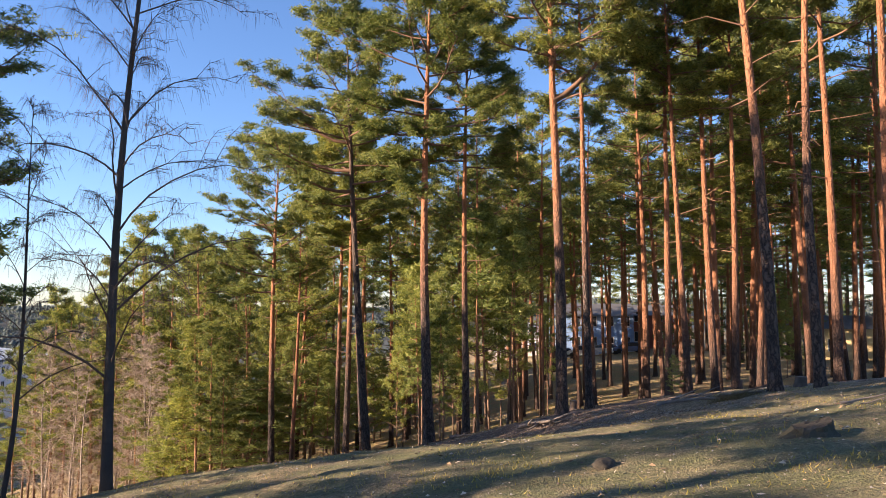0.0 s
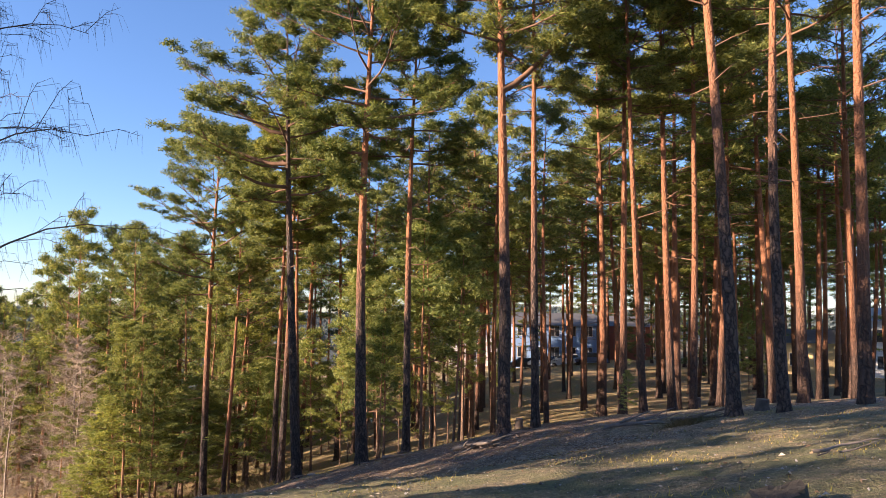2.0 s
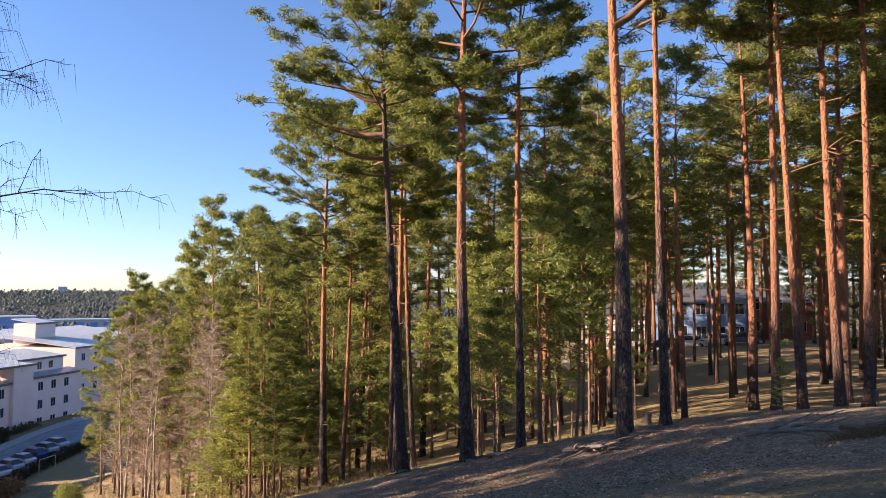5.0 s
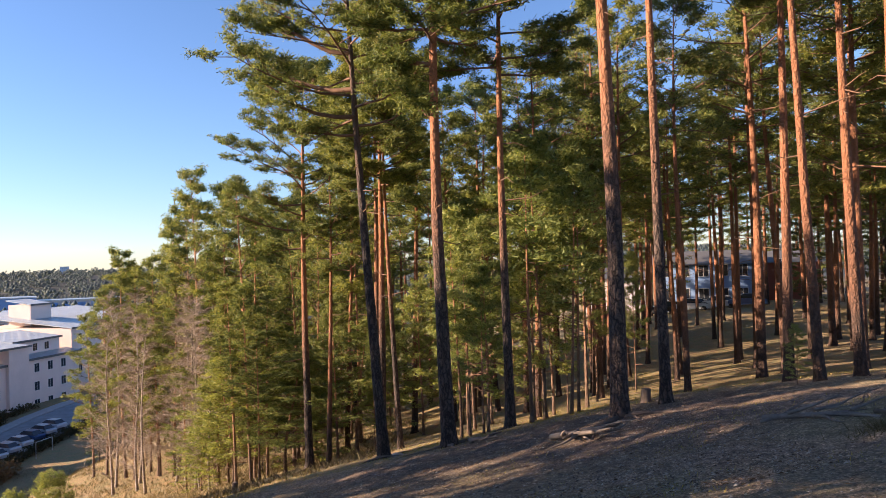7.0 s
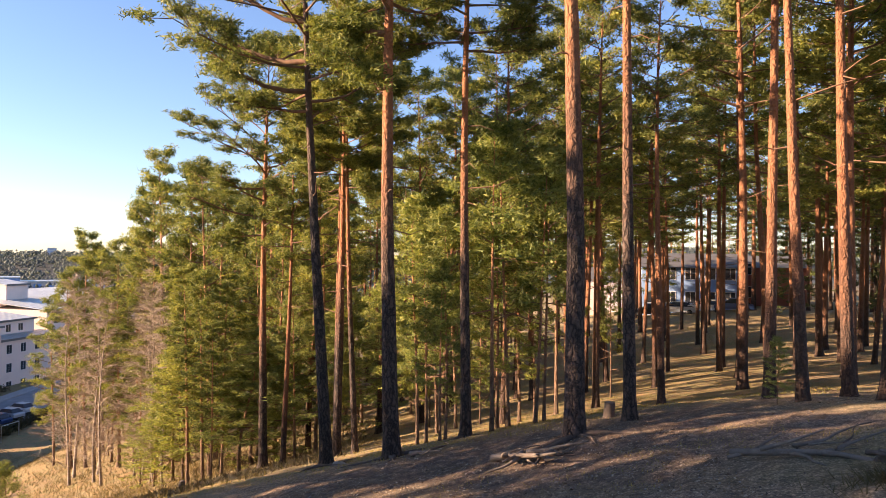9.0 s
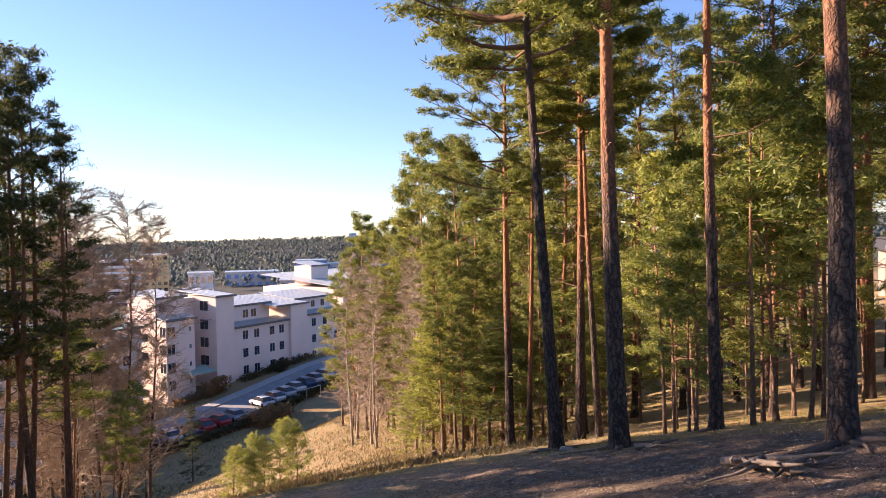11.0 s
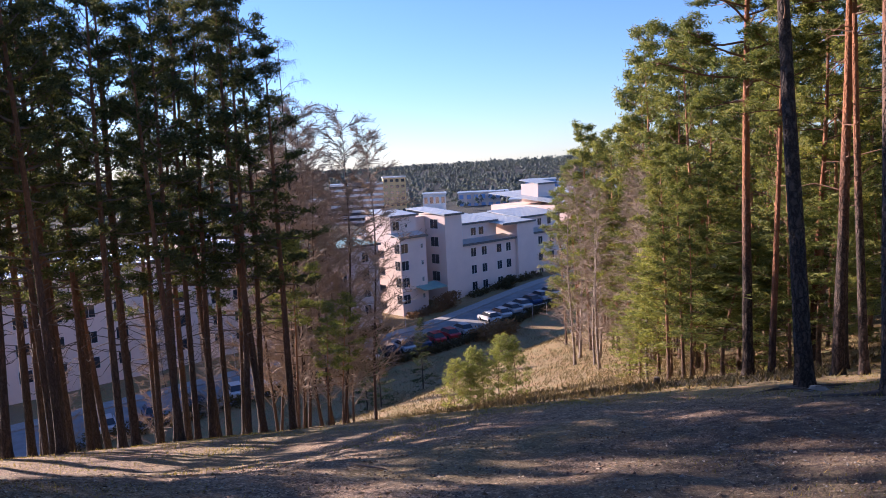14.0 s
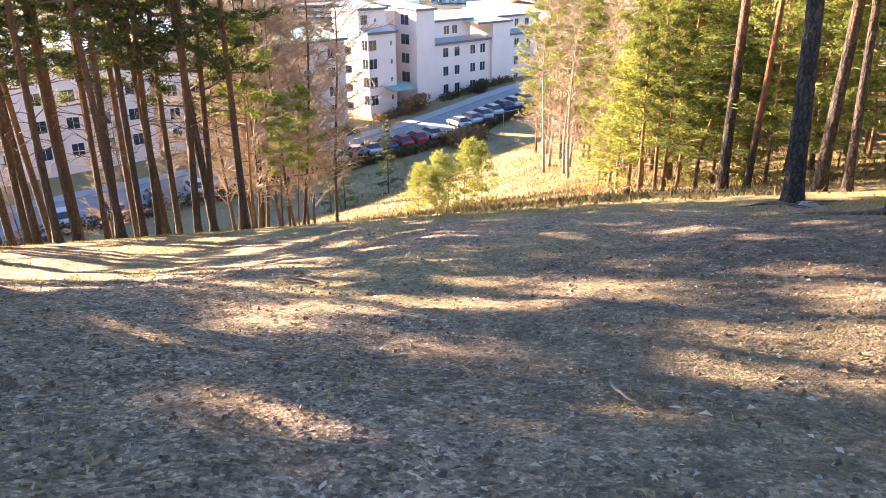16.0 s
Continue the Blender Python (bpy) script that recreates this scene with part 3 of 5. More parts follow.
big_pine(-10.5, 45.0, 21.0, 0.46, 0.56, 4.5, 6, 0.5, 0, tufts=12, limbs=34)
big_pine(8.5, 18.6, 18.5, 0.32, 0.62, 3.0, 7, 2.6, 180, label="pine with a smooth orange trunk leaning towards the valley")
big_pine(9.6, 18.5, 18.0, 0.27, 0.6, 2.7, 8, 0.6, 180)
big_pine(13.4, 24.6, 19.0, 0.34, 0.6, 2.9, 9, 0.5, 180, bark=M_BARK_WOOD)
big_pine(11.3, 18.2, 18.5, 0.3, 0.62, 3.0, 10, 0.6, 0, bark=M_BARK_WOOD)
big_pine(9.3, 30.0, 19.0, 0.31, 0.6, 2.8, 11, 0.4, 0, bark=M_BARK_WOOD)
big_pine(9.4, 27.8, 18.5, 0.28, 0.6, 2.6, 12, 2.4, 180, bark=M_BARK_WOOD)
big_pine(11.0, 29.4, 19.0, 0.33, 0.6, 2.8, 13, 1.6, 180, bark=M_BARK_WOOD)
big_pine(11.1, 27.7, 18.0, 0.28, 0.6, 2.6, 14, 1.5, 0, bark=M_BARK_WOOD)
big_pine(-6.3, 43.7, 20.0, 0.36, 0.62, 3.0, 15, 0.4, 180, tufts=12)
big_pine(-5.4, 40.6, 20.0, 0.4, 0.62, 3.2, 16, 0.5, 0, tufts=12)
big_pine(-4.4, 40.0, 18.0, 0.29, 0.62, 2.6, 17, 1.2, 180, tufts=12)

# ---- the wood behind them: a few kinds of tree, many times over ----
KINDS = {
    "tall": [make_pine("pine_tree", "slender pine with an orange trunk and a high crown", None, M_BARK_WOOD, M_PINE, group="pines in the wood", seed=30 + i, tall=19.0, dia=0.34, base=(0.55, 0.62, 0.5, 0.58)[i], reach=(2.8, 2.4, 3.0, 2.6)[i], limbs=22, subs=5, tufts=8, size=0.42, blades=12, dead=8) for i in range(4)],
    "mid": [make_pine("pine_tree", "half-grown pine with a long green crown", None, M_BARK_YOUNG, M_PINE, group="half-grown pines", seed=40 + i, tall=14.0, dia=0.24, base=(0.32, 0.4, 0.26)[i], reach=(2.4, 2.1, 2.6)[i], limbs=28, subs=5, tufts=7, size=0.38, blades=12, dead=8, narrow=0.5) for i in range(3)],
    "young": [make_pine("young_pine_tree", "young bushy pine with light green needles down to the ground", None, M_BARK_YOUNG, M_YOUNG, group="young pines", seed=50 + i, tall=8.0, dia=0.14, base=(0.26, 0.34, 0.2)[i], reach=(1.6, 1.4, 1.8)[i], limbs=28, subs=4, tufts=7, size=0.32, blades=12, dead=4, narrow=0.7) for i in range(3)],
    "spruce": [make_pine("spruce_tree", "dark green spruce with drooping branches", None, M_BARK_DARK, M_SPRUCE, M_LIMB_GREY, group="spruces", seed=60 + i, tall=14.0, dia=0.24, base=0.08, reach=2.2, limbs=44, subs=4, tufts=5, size=0.44, blades=11, dead=3, narrow=1.0, droop=16) for i in range(2)],
    "dark": [make_pine("pine_tree", "dark pine with a bare lower trunk, dense and backlit", None, M_BARK_SHADED, M_PINE_SHADED, M_LIMB_GREY, group="pines at the edge of the slope", seed=70 + i, tall=18.5, dia=0.36, base=(0.36, 0.42, 0.3, 0.38)[i], reach=(2.1, 1.7, 2.3, 1.9)[i], limbs=26, subs=4, tufts=7, size=0.4, blades=12, dead=26, narrow=0.35) for i in range(4)],
    "far": [make_pine("pine_tree", "slender pine with an orange trunk far back in the wood", None, M_BARK_WOOD, M_PINE, group="pines in the wood", seed=33 + i, tall=19.0, dia=0.36, base=(0.55, 0.6)[i], reach=(3.3, 2.9)[i], limbs=22, subs=5, tufts=6, size=0.55, blades=8, dead=5) for i in range(2)],
    "low": [make_pine("pine_tree", "low dense pine closing the wood", None, M_BARK_YOUNG, M_PINE, group="half-grown pines", seed=43 + i, tall=14.0, dia=0.24, base=(0.2, 0.3)[i], reach=(2.5, 2.2)[i], limbs=26, subs=4, tufts=5, size=0.55, blades=8, dead=3, narrow=0.5) for i in range(2)],
    "pole": [make_pine("pine_tree", "thin young pine with a sparse crown among taller trees", None, M_BARK_YOUNG, M_YOUNG, group="thin pines", seed=80 + i, tall=9.0, dia=0.13, base=(0.45, 0.55)[i], reach=1.2, limbs=18, subs=4, tufts=6, size=0.36, blades=11, dead=8, narrow=0.4) for i in range(2)],
}
used = set()
pick = random.Random(11)


def tree(kind, x, y, size=1.0, spin=None, lean=0.0, lean_to=0.0, girth=None, which=None, room=1.3):
    protos = KINDS[kind]
    i = pick.randrange(len(protos)) if which is None else which
    m = stand(x, y, pick.uniform(0, 360) if spin is None else spin, lean, lean_to, size, girth)
    taken.append((x, y, room))
    if (kind, i) in used:
        return copy_thing(protos[i], m)
    used.add((kind, i))
    protos[i].matrix_basis = m
    return protos[i]


for x, y, s in ((12.6, 45.5, 1.08), (14.5, 57.6, 1.0), (9.3, 63.0, 1.0), (9.5, 71.0, 1.0), (15.6, 70.5, 1.0), (20.5, 46.0, 1.05), (24.0, 55.0, 1.05), (25.5, 64.0, 1.0)):
    tree("tall", x, y, s, lean=pick.uniform(0, 1.5), lean_to=pick.uniform(0, 360))
for x, y, s in ((4.9, 46.5, 1.0), (4.8, 52.0, 1.0), (5.8, 53.0, 1.0), (5.7, 42.0, 0.95), (1.8, 40.5, 0.9), (-6.0, 51.2, 1.05), (-9.2, 44.3, 0.85), (-10.2, 51.0, 1.0), (7.6, 36.5, 0.8), (16.8, 38.0, 1.0)):
    tree("tall", x, y, s, lean=pick.uniform(0, 1.5), lean_to=pick.uniform(0, 360))
for x, y, s in ((17.5, 77.0, 1.0), (29.0, 69.0, 1.05), (10.6, 64.5, 0.9), (11.4, 58.8, 0.8), (16.2, 81.0, 1.0), (18.8, 30.5, 1.0), (22.0, 36.0, 1.0), (17.0, 21.0, 1.0), (21.0, 26.0, 1.05), (7.4, 57.5, 1.0)):
    tree("tall", x, y, s, lean=pick.uniform(0, 1.5), lean_to=pick.uniform(0, 360))
for x, y, s in ((-1.2, 37.0, 1.0), (-1.3, 42.6, 1.2), (-0.6, 43.8, 1.2), (1.7, 35.6, 1.0), (2.2, 37.0, 1.0), (3.2, 36.3, 1.05), (3.5, 37.0, 1.0), (0.0, 36.0, 0.9), (-0.8, 36.6, 0.85), (2.5, 40.0, 1.1), (4.0, 41.5, 1.1)):
    tree("pole", x, y, s, lean=pick.uniform(0, 3), lean_to=pick.uniform(0, 360), room=0.7)
for x, y, s in ((-16.2, 48.2, 0.85), (-14.9, 47.4, 0.8), (-14.5, 48.8, 0.75), (-14.0, 46.5, 0.7), (-22.8, 54.5, 0.8), (-19.8, 66.0, 0.95), (-9.5, 46.8, 0.85), (-12.0, 58.0, 0.95), (-18.5, 52.0, 0.85), (-34.2, 69.0, 1.15), (-31.6, 66.2, 1.1)):
    tree("mid", x, y, s, lean=pick.uniform(0, 2), lean_to=pick.uniform(0, 360))

for x, y, s in ((-18.0, 54.5, 1.75), (-19.5, 58.5, 1.85), (-22.5, 63.5, 1.85), (-16.0, 59.0, 1.85), (-26.0, 66.0, 1.6), (-29.0, 71.0, 1.6), (-33.0, 78.0, 1.6), (-37.5, 86.0, 1.6), (-21.0, 66.0, 1.7), (-14.0, 62.0, 1.7), (-26.0, 75.0, 1.65), (-43.0, 94.0, 1.6), (-49.0, 103.0, 1.5), (-14.5, 54.0, 1.45), (-12.0, 50.5, 1.35)):
    tree("mid", x, y, s, lean=pick.uniform(0, 1.5), lean_to=pick.uniform(0, 360), girth=s * 0.92)
# the wood's tail, falling away into the valley
for x, y, tall in ((-22.6, 60.5, 22.5), (-25.6, 61.6, 22.0), (-27.4, 63.8, 20.5), (-29.4, 64.6, 19.5), (-32.0, 66.6, 19.5), (-35.1, 67.9, 20.0), (-36.8, 69.2, 19.0), (-38.9, 70.2, 18.5), (-40.6, 72.0, 17.5), (-42.4, 72.6, 16.5), (-33.0, 71.0, 20.5), (-39.0, 75.0, 18.5), (-44.0, 77.0, 15.5)):
    tree("mid", x, y, tall / 10.9, lean=pick.uniform(0, 1.5), lean_to=pick.uniform(0, 360), girth=tall / 13.0)

for x, y, s in ((-17.5, 50.6, 0.95), (-19.5, 52.6, 0.9), (-15.6, 49.6, 0.9), (-12.6, 46.9, 0.85), (-11.6, 47.6, 0.8), (-13.0, 49.4, 1.0), (-8.6, 47.6, 0.95), (-20.4, 52.0, 0.6)):
    tree("young", x, y, s, girth=s * 1.35, which=2, room=0.8)


# young pines that catch the light between the big trunks
for x, y, s in ((-1.1, 38.4, 1.0), (1.7, 38.2, 1.05), (3.1, 39.3, 0.95), (-0.15, 35.7, 0.8), (-4.85, 48.0, 1.1), (4.6, 44.4, 1.05), (-2.9, 46.2, 1.1), (0.6, 43.2, 1.1), (-7.4, 47.0, 1.0), (6.8, 47.5, 0.9), (28.4, 60.0, 1.0), (24.6, 50.5, 0.9), (8.74, 27.5, 0.2)):
    tree("young", x, y, s, girth=s * 0.8, room=0.6)


def free(x, y, room):
    return all((x - a) ** 2 + (y - b) ** 2 > max(room, c) ** 2 for a, b, c in taken)


def edge(y):
    """The wood's border towards the clearing."""
    return 3.0 - 0.76 * (y - 14.9)


fill = random.Random(23)
counts = {"mid": 32, "young": 36, "spruce": 6, "tall": 32, "east": 84}
for kind, many in counts.items():
    made = 0
    for _ in range(6000):
        if made >= many:
            break
        if kind == "young":
            y = fill.uniform(45, 82)
            x = fill.uniform(edge(y) + 1.5, -2.5 if y < 60 else 1.5)
        elif kind == "mid":
            y = fill.uniform(46, 120)
            x = fill.uniform(edge(y) + 2.5, -2.0 if y < 80 else 2.0)
        elif kind == "spruce":
            y = fill.uniform(55, 110)
            x = fill.uniform(edge(y) + 3, 3.0)
        elif kind == "east":
            y = fill.uniform(40, 98)
            x = fill.uniform(7, 16 + y * 0.42)
            if 0.17 < (x - 2) / (y - 5) < 0.29 and y > 44 and fill.random() < 0.6:
                continue
        else:
            y = fill.uniform(46, 90)
            x = fill.uniform(max(edge(y) + 10, -25), 8)
        if x < edge(y) + 7 and y < 66:
            continue
        if not free(x, y, {"young": 1.7, "mid": 2.2, "spruce": 2.4, "tall": 2.5, "east": 2.3}[kind]):
            continue
        s = {"young": fill.uniform(0.6, 1.25), "mid": fill.uniform(1.2, 1.6), "spruce": fill.uniform(0.9, 1.45), "tall": fill.uniform(0.95, 1.12), "east": fill.uniform(0.8, 1.1)}[kind]
        if kind == "mid" and x < edge(y) + 8:
            s *= 0.9
        tree(("far" if y > 58 else "tall") if kind == "east" else kind, x, y, s, lean=fill.uniform(0, 2), lean_to=fill.uniform(0, 360), girth=s * (fill.uniform(1.0, 1.35) if kind == "east" else 1.0))
        made += 1
# low dark trees that close the wood to the east
for i in range(52):
    y = fill.uniform(72, 99)
    x = fill.uniform(6, 62)
    if 0.165 < (x - 2) / (y - 5) < 0.3 or not free(x, y, 1.8):
        continue
    tree("low" if i % 4 else "spruce", x, y, fill.uniform(0.75, 1.1), girth=fill.uniform(0.9, 1.2))
# and a dark stand behind the houses
for i in range(30):
    x, y = 8 + i * 1.9 + fill.uniform(-0.8, 0.8), fill.uniform(113, 124)
    tree("low" if i % 3 else "far", x, y, fill.uniform(0.85, 1.15), girth=fill.uniform(1.1, 1.4))
# more trunks off to the side of the path
for x, y, s in ((15.5, 16.0, 1.0), (19.5, 18.5, 1.0), (24.0, 22.0, 1.0), (26.5, 30.0, 1.05), (30.0, 38.0, 1.0), (33.0, 47.0, 1.0), (15.0, 34.5, 0.95), (27.0, 44.0, 1.0), (36.0, 58.0, 1.0), (23.0, 14.0, 1.0)):
    tree("tall", x, y, s, lean=pick.uniform(0, 1.5), lean_to=pick.uniform(0, 360))

for x, y, s in ((15.5, 41.0, 1.05), (18.5, 43.5, 1.1), (14.2, 37.4, 1.0), (20.0, 39.8, 1.05), (17.4, 34.4, 1.0), (22.6, 46.2, 1.1), (13.6, 50.0, 1.05)):
    tree("tall", x, y, s, girth=s * 1.1, lean=pick.uniform(0, 1.5), lean_to=pick.uniform(0, 360))

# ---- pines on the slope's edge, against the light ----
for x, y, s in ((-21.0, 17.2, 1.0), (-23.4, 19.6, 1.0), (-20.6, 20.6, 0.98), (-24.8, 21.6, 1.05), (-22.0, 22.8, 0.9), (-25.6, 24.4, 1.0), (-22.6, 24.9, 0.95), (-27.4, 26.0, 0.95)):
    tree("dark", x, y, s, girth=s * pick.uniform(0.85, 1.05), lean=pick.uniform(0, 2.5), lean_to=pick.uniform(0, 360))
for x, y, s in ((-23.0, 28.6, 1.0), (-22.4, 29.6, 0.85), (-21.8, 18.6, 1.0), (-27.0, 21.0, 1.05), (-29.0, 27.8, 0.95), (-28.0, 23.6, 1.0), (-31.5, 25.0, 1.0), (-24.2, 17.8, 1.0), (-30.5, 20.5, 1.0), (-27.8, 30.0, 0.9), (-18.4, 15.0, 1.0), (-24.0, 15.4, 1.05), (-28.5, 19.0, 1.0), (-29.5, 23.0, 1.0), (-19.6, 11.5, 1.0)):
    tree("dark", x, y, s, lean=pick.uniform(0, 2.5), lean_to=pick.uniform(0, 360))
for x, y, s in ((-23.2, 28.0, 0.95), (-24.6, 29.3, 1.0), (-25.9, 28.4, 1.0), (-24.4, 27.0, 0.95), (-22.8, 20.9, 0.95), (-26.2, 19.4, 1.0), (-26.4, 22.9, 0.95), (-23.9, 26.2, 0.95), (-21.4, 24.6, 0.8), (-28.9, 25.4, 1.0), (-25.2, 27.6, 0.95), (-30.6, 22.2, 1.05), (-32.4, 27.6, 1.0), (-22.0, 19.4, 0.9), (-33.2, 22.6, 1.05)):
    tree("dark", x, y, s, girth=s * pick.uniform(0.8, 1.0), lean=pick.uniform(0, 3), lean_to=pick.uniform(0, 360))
# these stand out of view, added to throw shade over the path
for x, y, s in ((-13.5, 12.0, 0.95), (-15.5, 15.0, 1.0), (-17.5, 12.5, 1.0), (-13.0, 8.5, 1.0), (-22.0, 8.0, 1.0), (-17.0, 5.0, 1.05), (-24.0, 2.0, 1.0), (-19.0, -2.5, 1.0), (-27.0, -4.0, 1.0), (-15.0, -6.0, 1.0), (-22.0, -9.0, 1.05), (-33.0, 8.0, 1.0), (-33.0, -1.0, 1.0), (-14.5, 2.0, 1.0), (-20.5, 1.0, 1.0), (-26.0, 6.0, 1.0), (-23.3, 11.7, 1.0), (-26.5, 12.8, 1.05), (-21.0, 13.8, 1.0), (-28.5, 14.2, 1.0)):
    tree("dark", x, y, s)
# unseen half-grown pines, added to block low sun from the near ground
for x, y, s in ((-16.5, 13.6, 1.35), (-14.2, 13.7, 1.25), (-18.8, 13.4, 1.4), (-15.4, 12.0, 1.3), (-20.6, 12.4, 1.4), (-13.6, 10.6, 1.2), (-17.2, 10.4, 1.3)):
    tree("mid", x, y, s)
big_pine(-11.4, 14.7, 16.0, 0.3, 0.3, 3.6, 21, bark=M_BARK_SHADED, label="pine with dark hanging boughs beside a birch", tufts=12, size=0.27, blades=22, limbs=26)
for x, y, s in ((-20.6, 30.2, 0.55), (-21.4, 31.4, 0.6), (-24.4, 31.0, 0.8)):
    tree("pole", x, y, s, lean=3, lean_to=pick.uniform(0, 360))

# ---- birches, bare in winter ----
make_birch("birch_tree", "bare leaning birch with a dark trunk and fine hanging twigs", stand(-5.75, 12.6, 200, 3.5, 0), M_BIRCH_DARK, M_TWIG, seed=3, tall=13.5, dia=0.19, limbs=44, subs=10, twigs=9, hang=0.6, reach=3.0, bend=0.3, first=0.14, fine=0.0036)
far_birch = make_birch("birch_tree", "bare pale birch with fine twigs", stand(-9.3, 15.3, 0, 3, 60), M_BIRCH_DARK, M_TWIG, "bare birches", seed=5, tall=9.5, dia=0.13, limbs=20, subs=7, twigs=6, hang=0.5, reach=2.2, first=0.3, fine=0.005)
brown = [make_birch("birch_tree", "bare birch with pale stem and brown twigs at the wood's edge", stand(x, y, 30 * i, 2, 170, 1.15, 1.25), M_BIRCH, M_TWIG_BROWN, "birches at the wood's edge", seed=90 + i, tall=11.0, dia=0.16, limbs=38, subs=10, twigs=9, hang=0.25, reach=1.9, first=0.08, fine=0.0065) for i, (x, y) in enumerate(((-23.4, 57.4), (-26.0, 62.0)))]
for i, (x, y, s) in enumerate(((-25.6, 59.4, 1.1), (-28.6, 64.0, 1.2), (-21.2, 53.4, 0.95), (-31.0, 67.5, 1.25), (-22.6, 55.4, 1.05), (-27.2, 61.0, 1.0), (-19.4, 51.2, 0.8), (-24.6, 60.4, 1.2), (-34.8, 64.2, 1.25), (-33.2, 65.6, 1.3), (-36.0, 66.5, 1.35), (-31.8, 63.0, 1.15), (-29.6, 60.6, 1.1))):
    copy_thing(brown[i % 2], stand(x, y, 77 * i, 2, 90 * i, s))
grove = [make_birch("birch_tree", "bare grey-brown birch with dense twigs on the slope", stand(x, y, 50 * i, 3, 200, 1.32, 1.15), M_TWIG, M_TWIG_BROWN, "birches on the slope", seed=95 + i, tall=10.5, dia=0.14, limbs=44, subs=10, twigs=10, hang=0.15, reach=2.5, first=0.1, fine=0.0095) for i, (x, y) in enumerate(((-32.0, 38.6), (-34.4, 40.6)))]
for i, (x, y, s) in enumerate(((-26.8, 32.6, 0.85), (-30.6, 37.4, 1.3), (-31.6, 40.4, 1.3), (-33.5, 36.0, 1.35), (-36.4, 40.4, 1.45), (-30.4, 36.4, 1.1), (-36.5, 36.5, 1.3), (-31.6, 35.7, 1.35), (-29.7, 34.0, 1.15), (-33.2, 37.6, 1.4), (-32.4, 34.2, 1.2))):
    copy_thing(grove[i % 2], stand(x, y, 61 * i, 3, 70 * i, s * 0.97))
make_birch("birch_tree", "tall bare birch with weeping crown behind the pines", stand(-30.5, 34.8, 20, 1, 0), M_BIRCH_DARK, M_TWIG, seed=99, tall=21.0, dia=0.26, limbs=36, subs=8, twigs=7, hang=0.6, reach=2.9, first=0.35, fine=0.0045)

# ---- small pines in the clearing ----
bush = None
for x, y, s in ((-32.3, 47.6, 0.42), (-31.6, 48.5, 0.5), (-30.9, 49.0, 0.46), (-30.3, 50.0, 0.56), (-29.6, 50.9, 0.52), (-31.0, 48.0, 0.3)):
    m = stand(x, y, pick.uniform(0, 360), 0, 0, s * 2.3, s * 2.05)
    if bush is None:
        bush = make_pine("young_pine_tree", "knee-high to man-high bushy pine in the clearing", m, M_BARK_YOUNG, M_YOUNG, group="small pines in the clearing", seed=58, tall=3.3, dia=0.07, base=0.05, reach=1.15, limbs=30, subs=4, tufts=8, size=0.2, blades=10, dead=0, narrow=0.55)
    else:
        copy_thing(bush, m)
for x, y, s in ((-53.0, 62.0, 0.42), (-51.0, 55.0, 0.42), (-52.2, 54.2, 0.36), (-51.0, 86.0, 0.5), (-49.0, 88.5, 0.45)):
    tree("spruce", x, y, s, girth=s * 1.1, room=0.5)


# ---- on the forest floor ----
def rock_mesh(name, seed, sx, sy, sz):
    bm = bmesh.new()
    bmesh.ops.create_icosphere(bm, subdivisions=3, radius=1)
    for v in bm.verts:
        p = v.co * 1.4 + Vector((seed * 3.1, 0, 0))
        k = 1 + 0.28 * noise.noise(p) + 0.12 * noise.noise(p * 3.1)
        v.co = Vector((v.co.x * sx * k, v.co.y * sy * k, v.co.z * sz * k))
    me = bpy.data.meshes.new(name)
    bm.to_mesh(me)
    bm.free()
    return me


def put(x, y, up=0.0, spin=0.0):
    return Matrix.Translation((x, y, z_at(x, y) + up)) @ Matrix.Rotation(radians(spin), 4, "Z")


def rotten_stump(x, y, spin):
    """A wide old stump, sawn low and aslant, its flanks ragged and overgrown."""
    t = thing("tree_stump", "low rotten tree stump with a slanted grey top and mossy flanks", "stump", at=put(x, y, -0.05, spin))
    r = random.Random(5)
    flank, top = Shape(), Shape()
    k = 22
    rings = []
    for lvl, (grow, z) in enumerate(((1.7, 0.02), (1.3, 0.07), (1.05, 0.12), (0.95, 1.0))):
        ring = []
        for i in range(k):
            a = 6.283 * i / k
            q = grow * (1 + 0.14 * math.sin(3 * a + 1) + 0.09 * math.sin(7 * a) + r.uniform(-0.13, 0.13))
            px, py = 0.23 * q * math.cos(a), 0.16 * q * math.sin(a)
            rim = 0.17 + 0.22 * px + r.uniform(-0.018, 0.018)
            ring.append(Vector((px, py, rim if lvl == 3 else min(z, rim - 0.02))))
        rings.append(ring)
    for ring in rings:
        flank.v += ring
    for lvl in range(3):
        for i in range(k):
            a0, a1 = lvl * k + i, lvl * k + (i + 1) % k
            flank.f.append((a0, a1, a1 + k, a0 + k))
    part("flank", flank, M_MOSS, t, smooth=False)
    for q in (1.0, 0.7, 0.35):
        top.v += [Vector((v.x * q, v.y * q, 0.17 + 0.22 * v.x * q + r.uniform(-0.014, 0.006) * (q < 1) + (v.z - 0.17 - 0.22 * v.x) * (q == 1))) for v in rings[3]]
    for lvl in range(2):
        for i in range(k):
            a0, a1 = lvl * k + i, lvl * k + (i + 1) % k
            top.f.append((a0, a1, a1 + k, a0 + k))
    top.f.append(tuple(range(2 * k, 3 * k)))
    part("cut_top", top, M_MOSSDARK, t, "dark weathered wood with cracks", smooth=False)


rotten_stump(3.92, 7.75, 15)
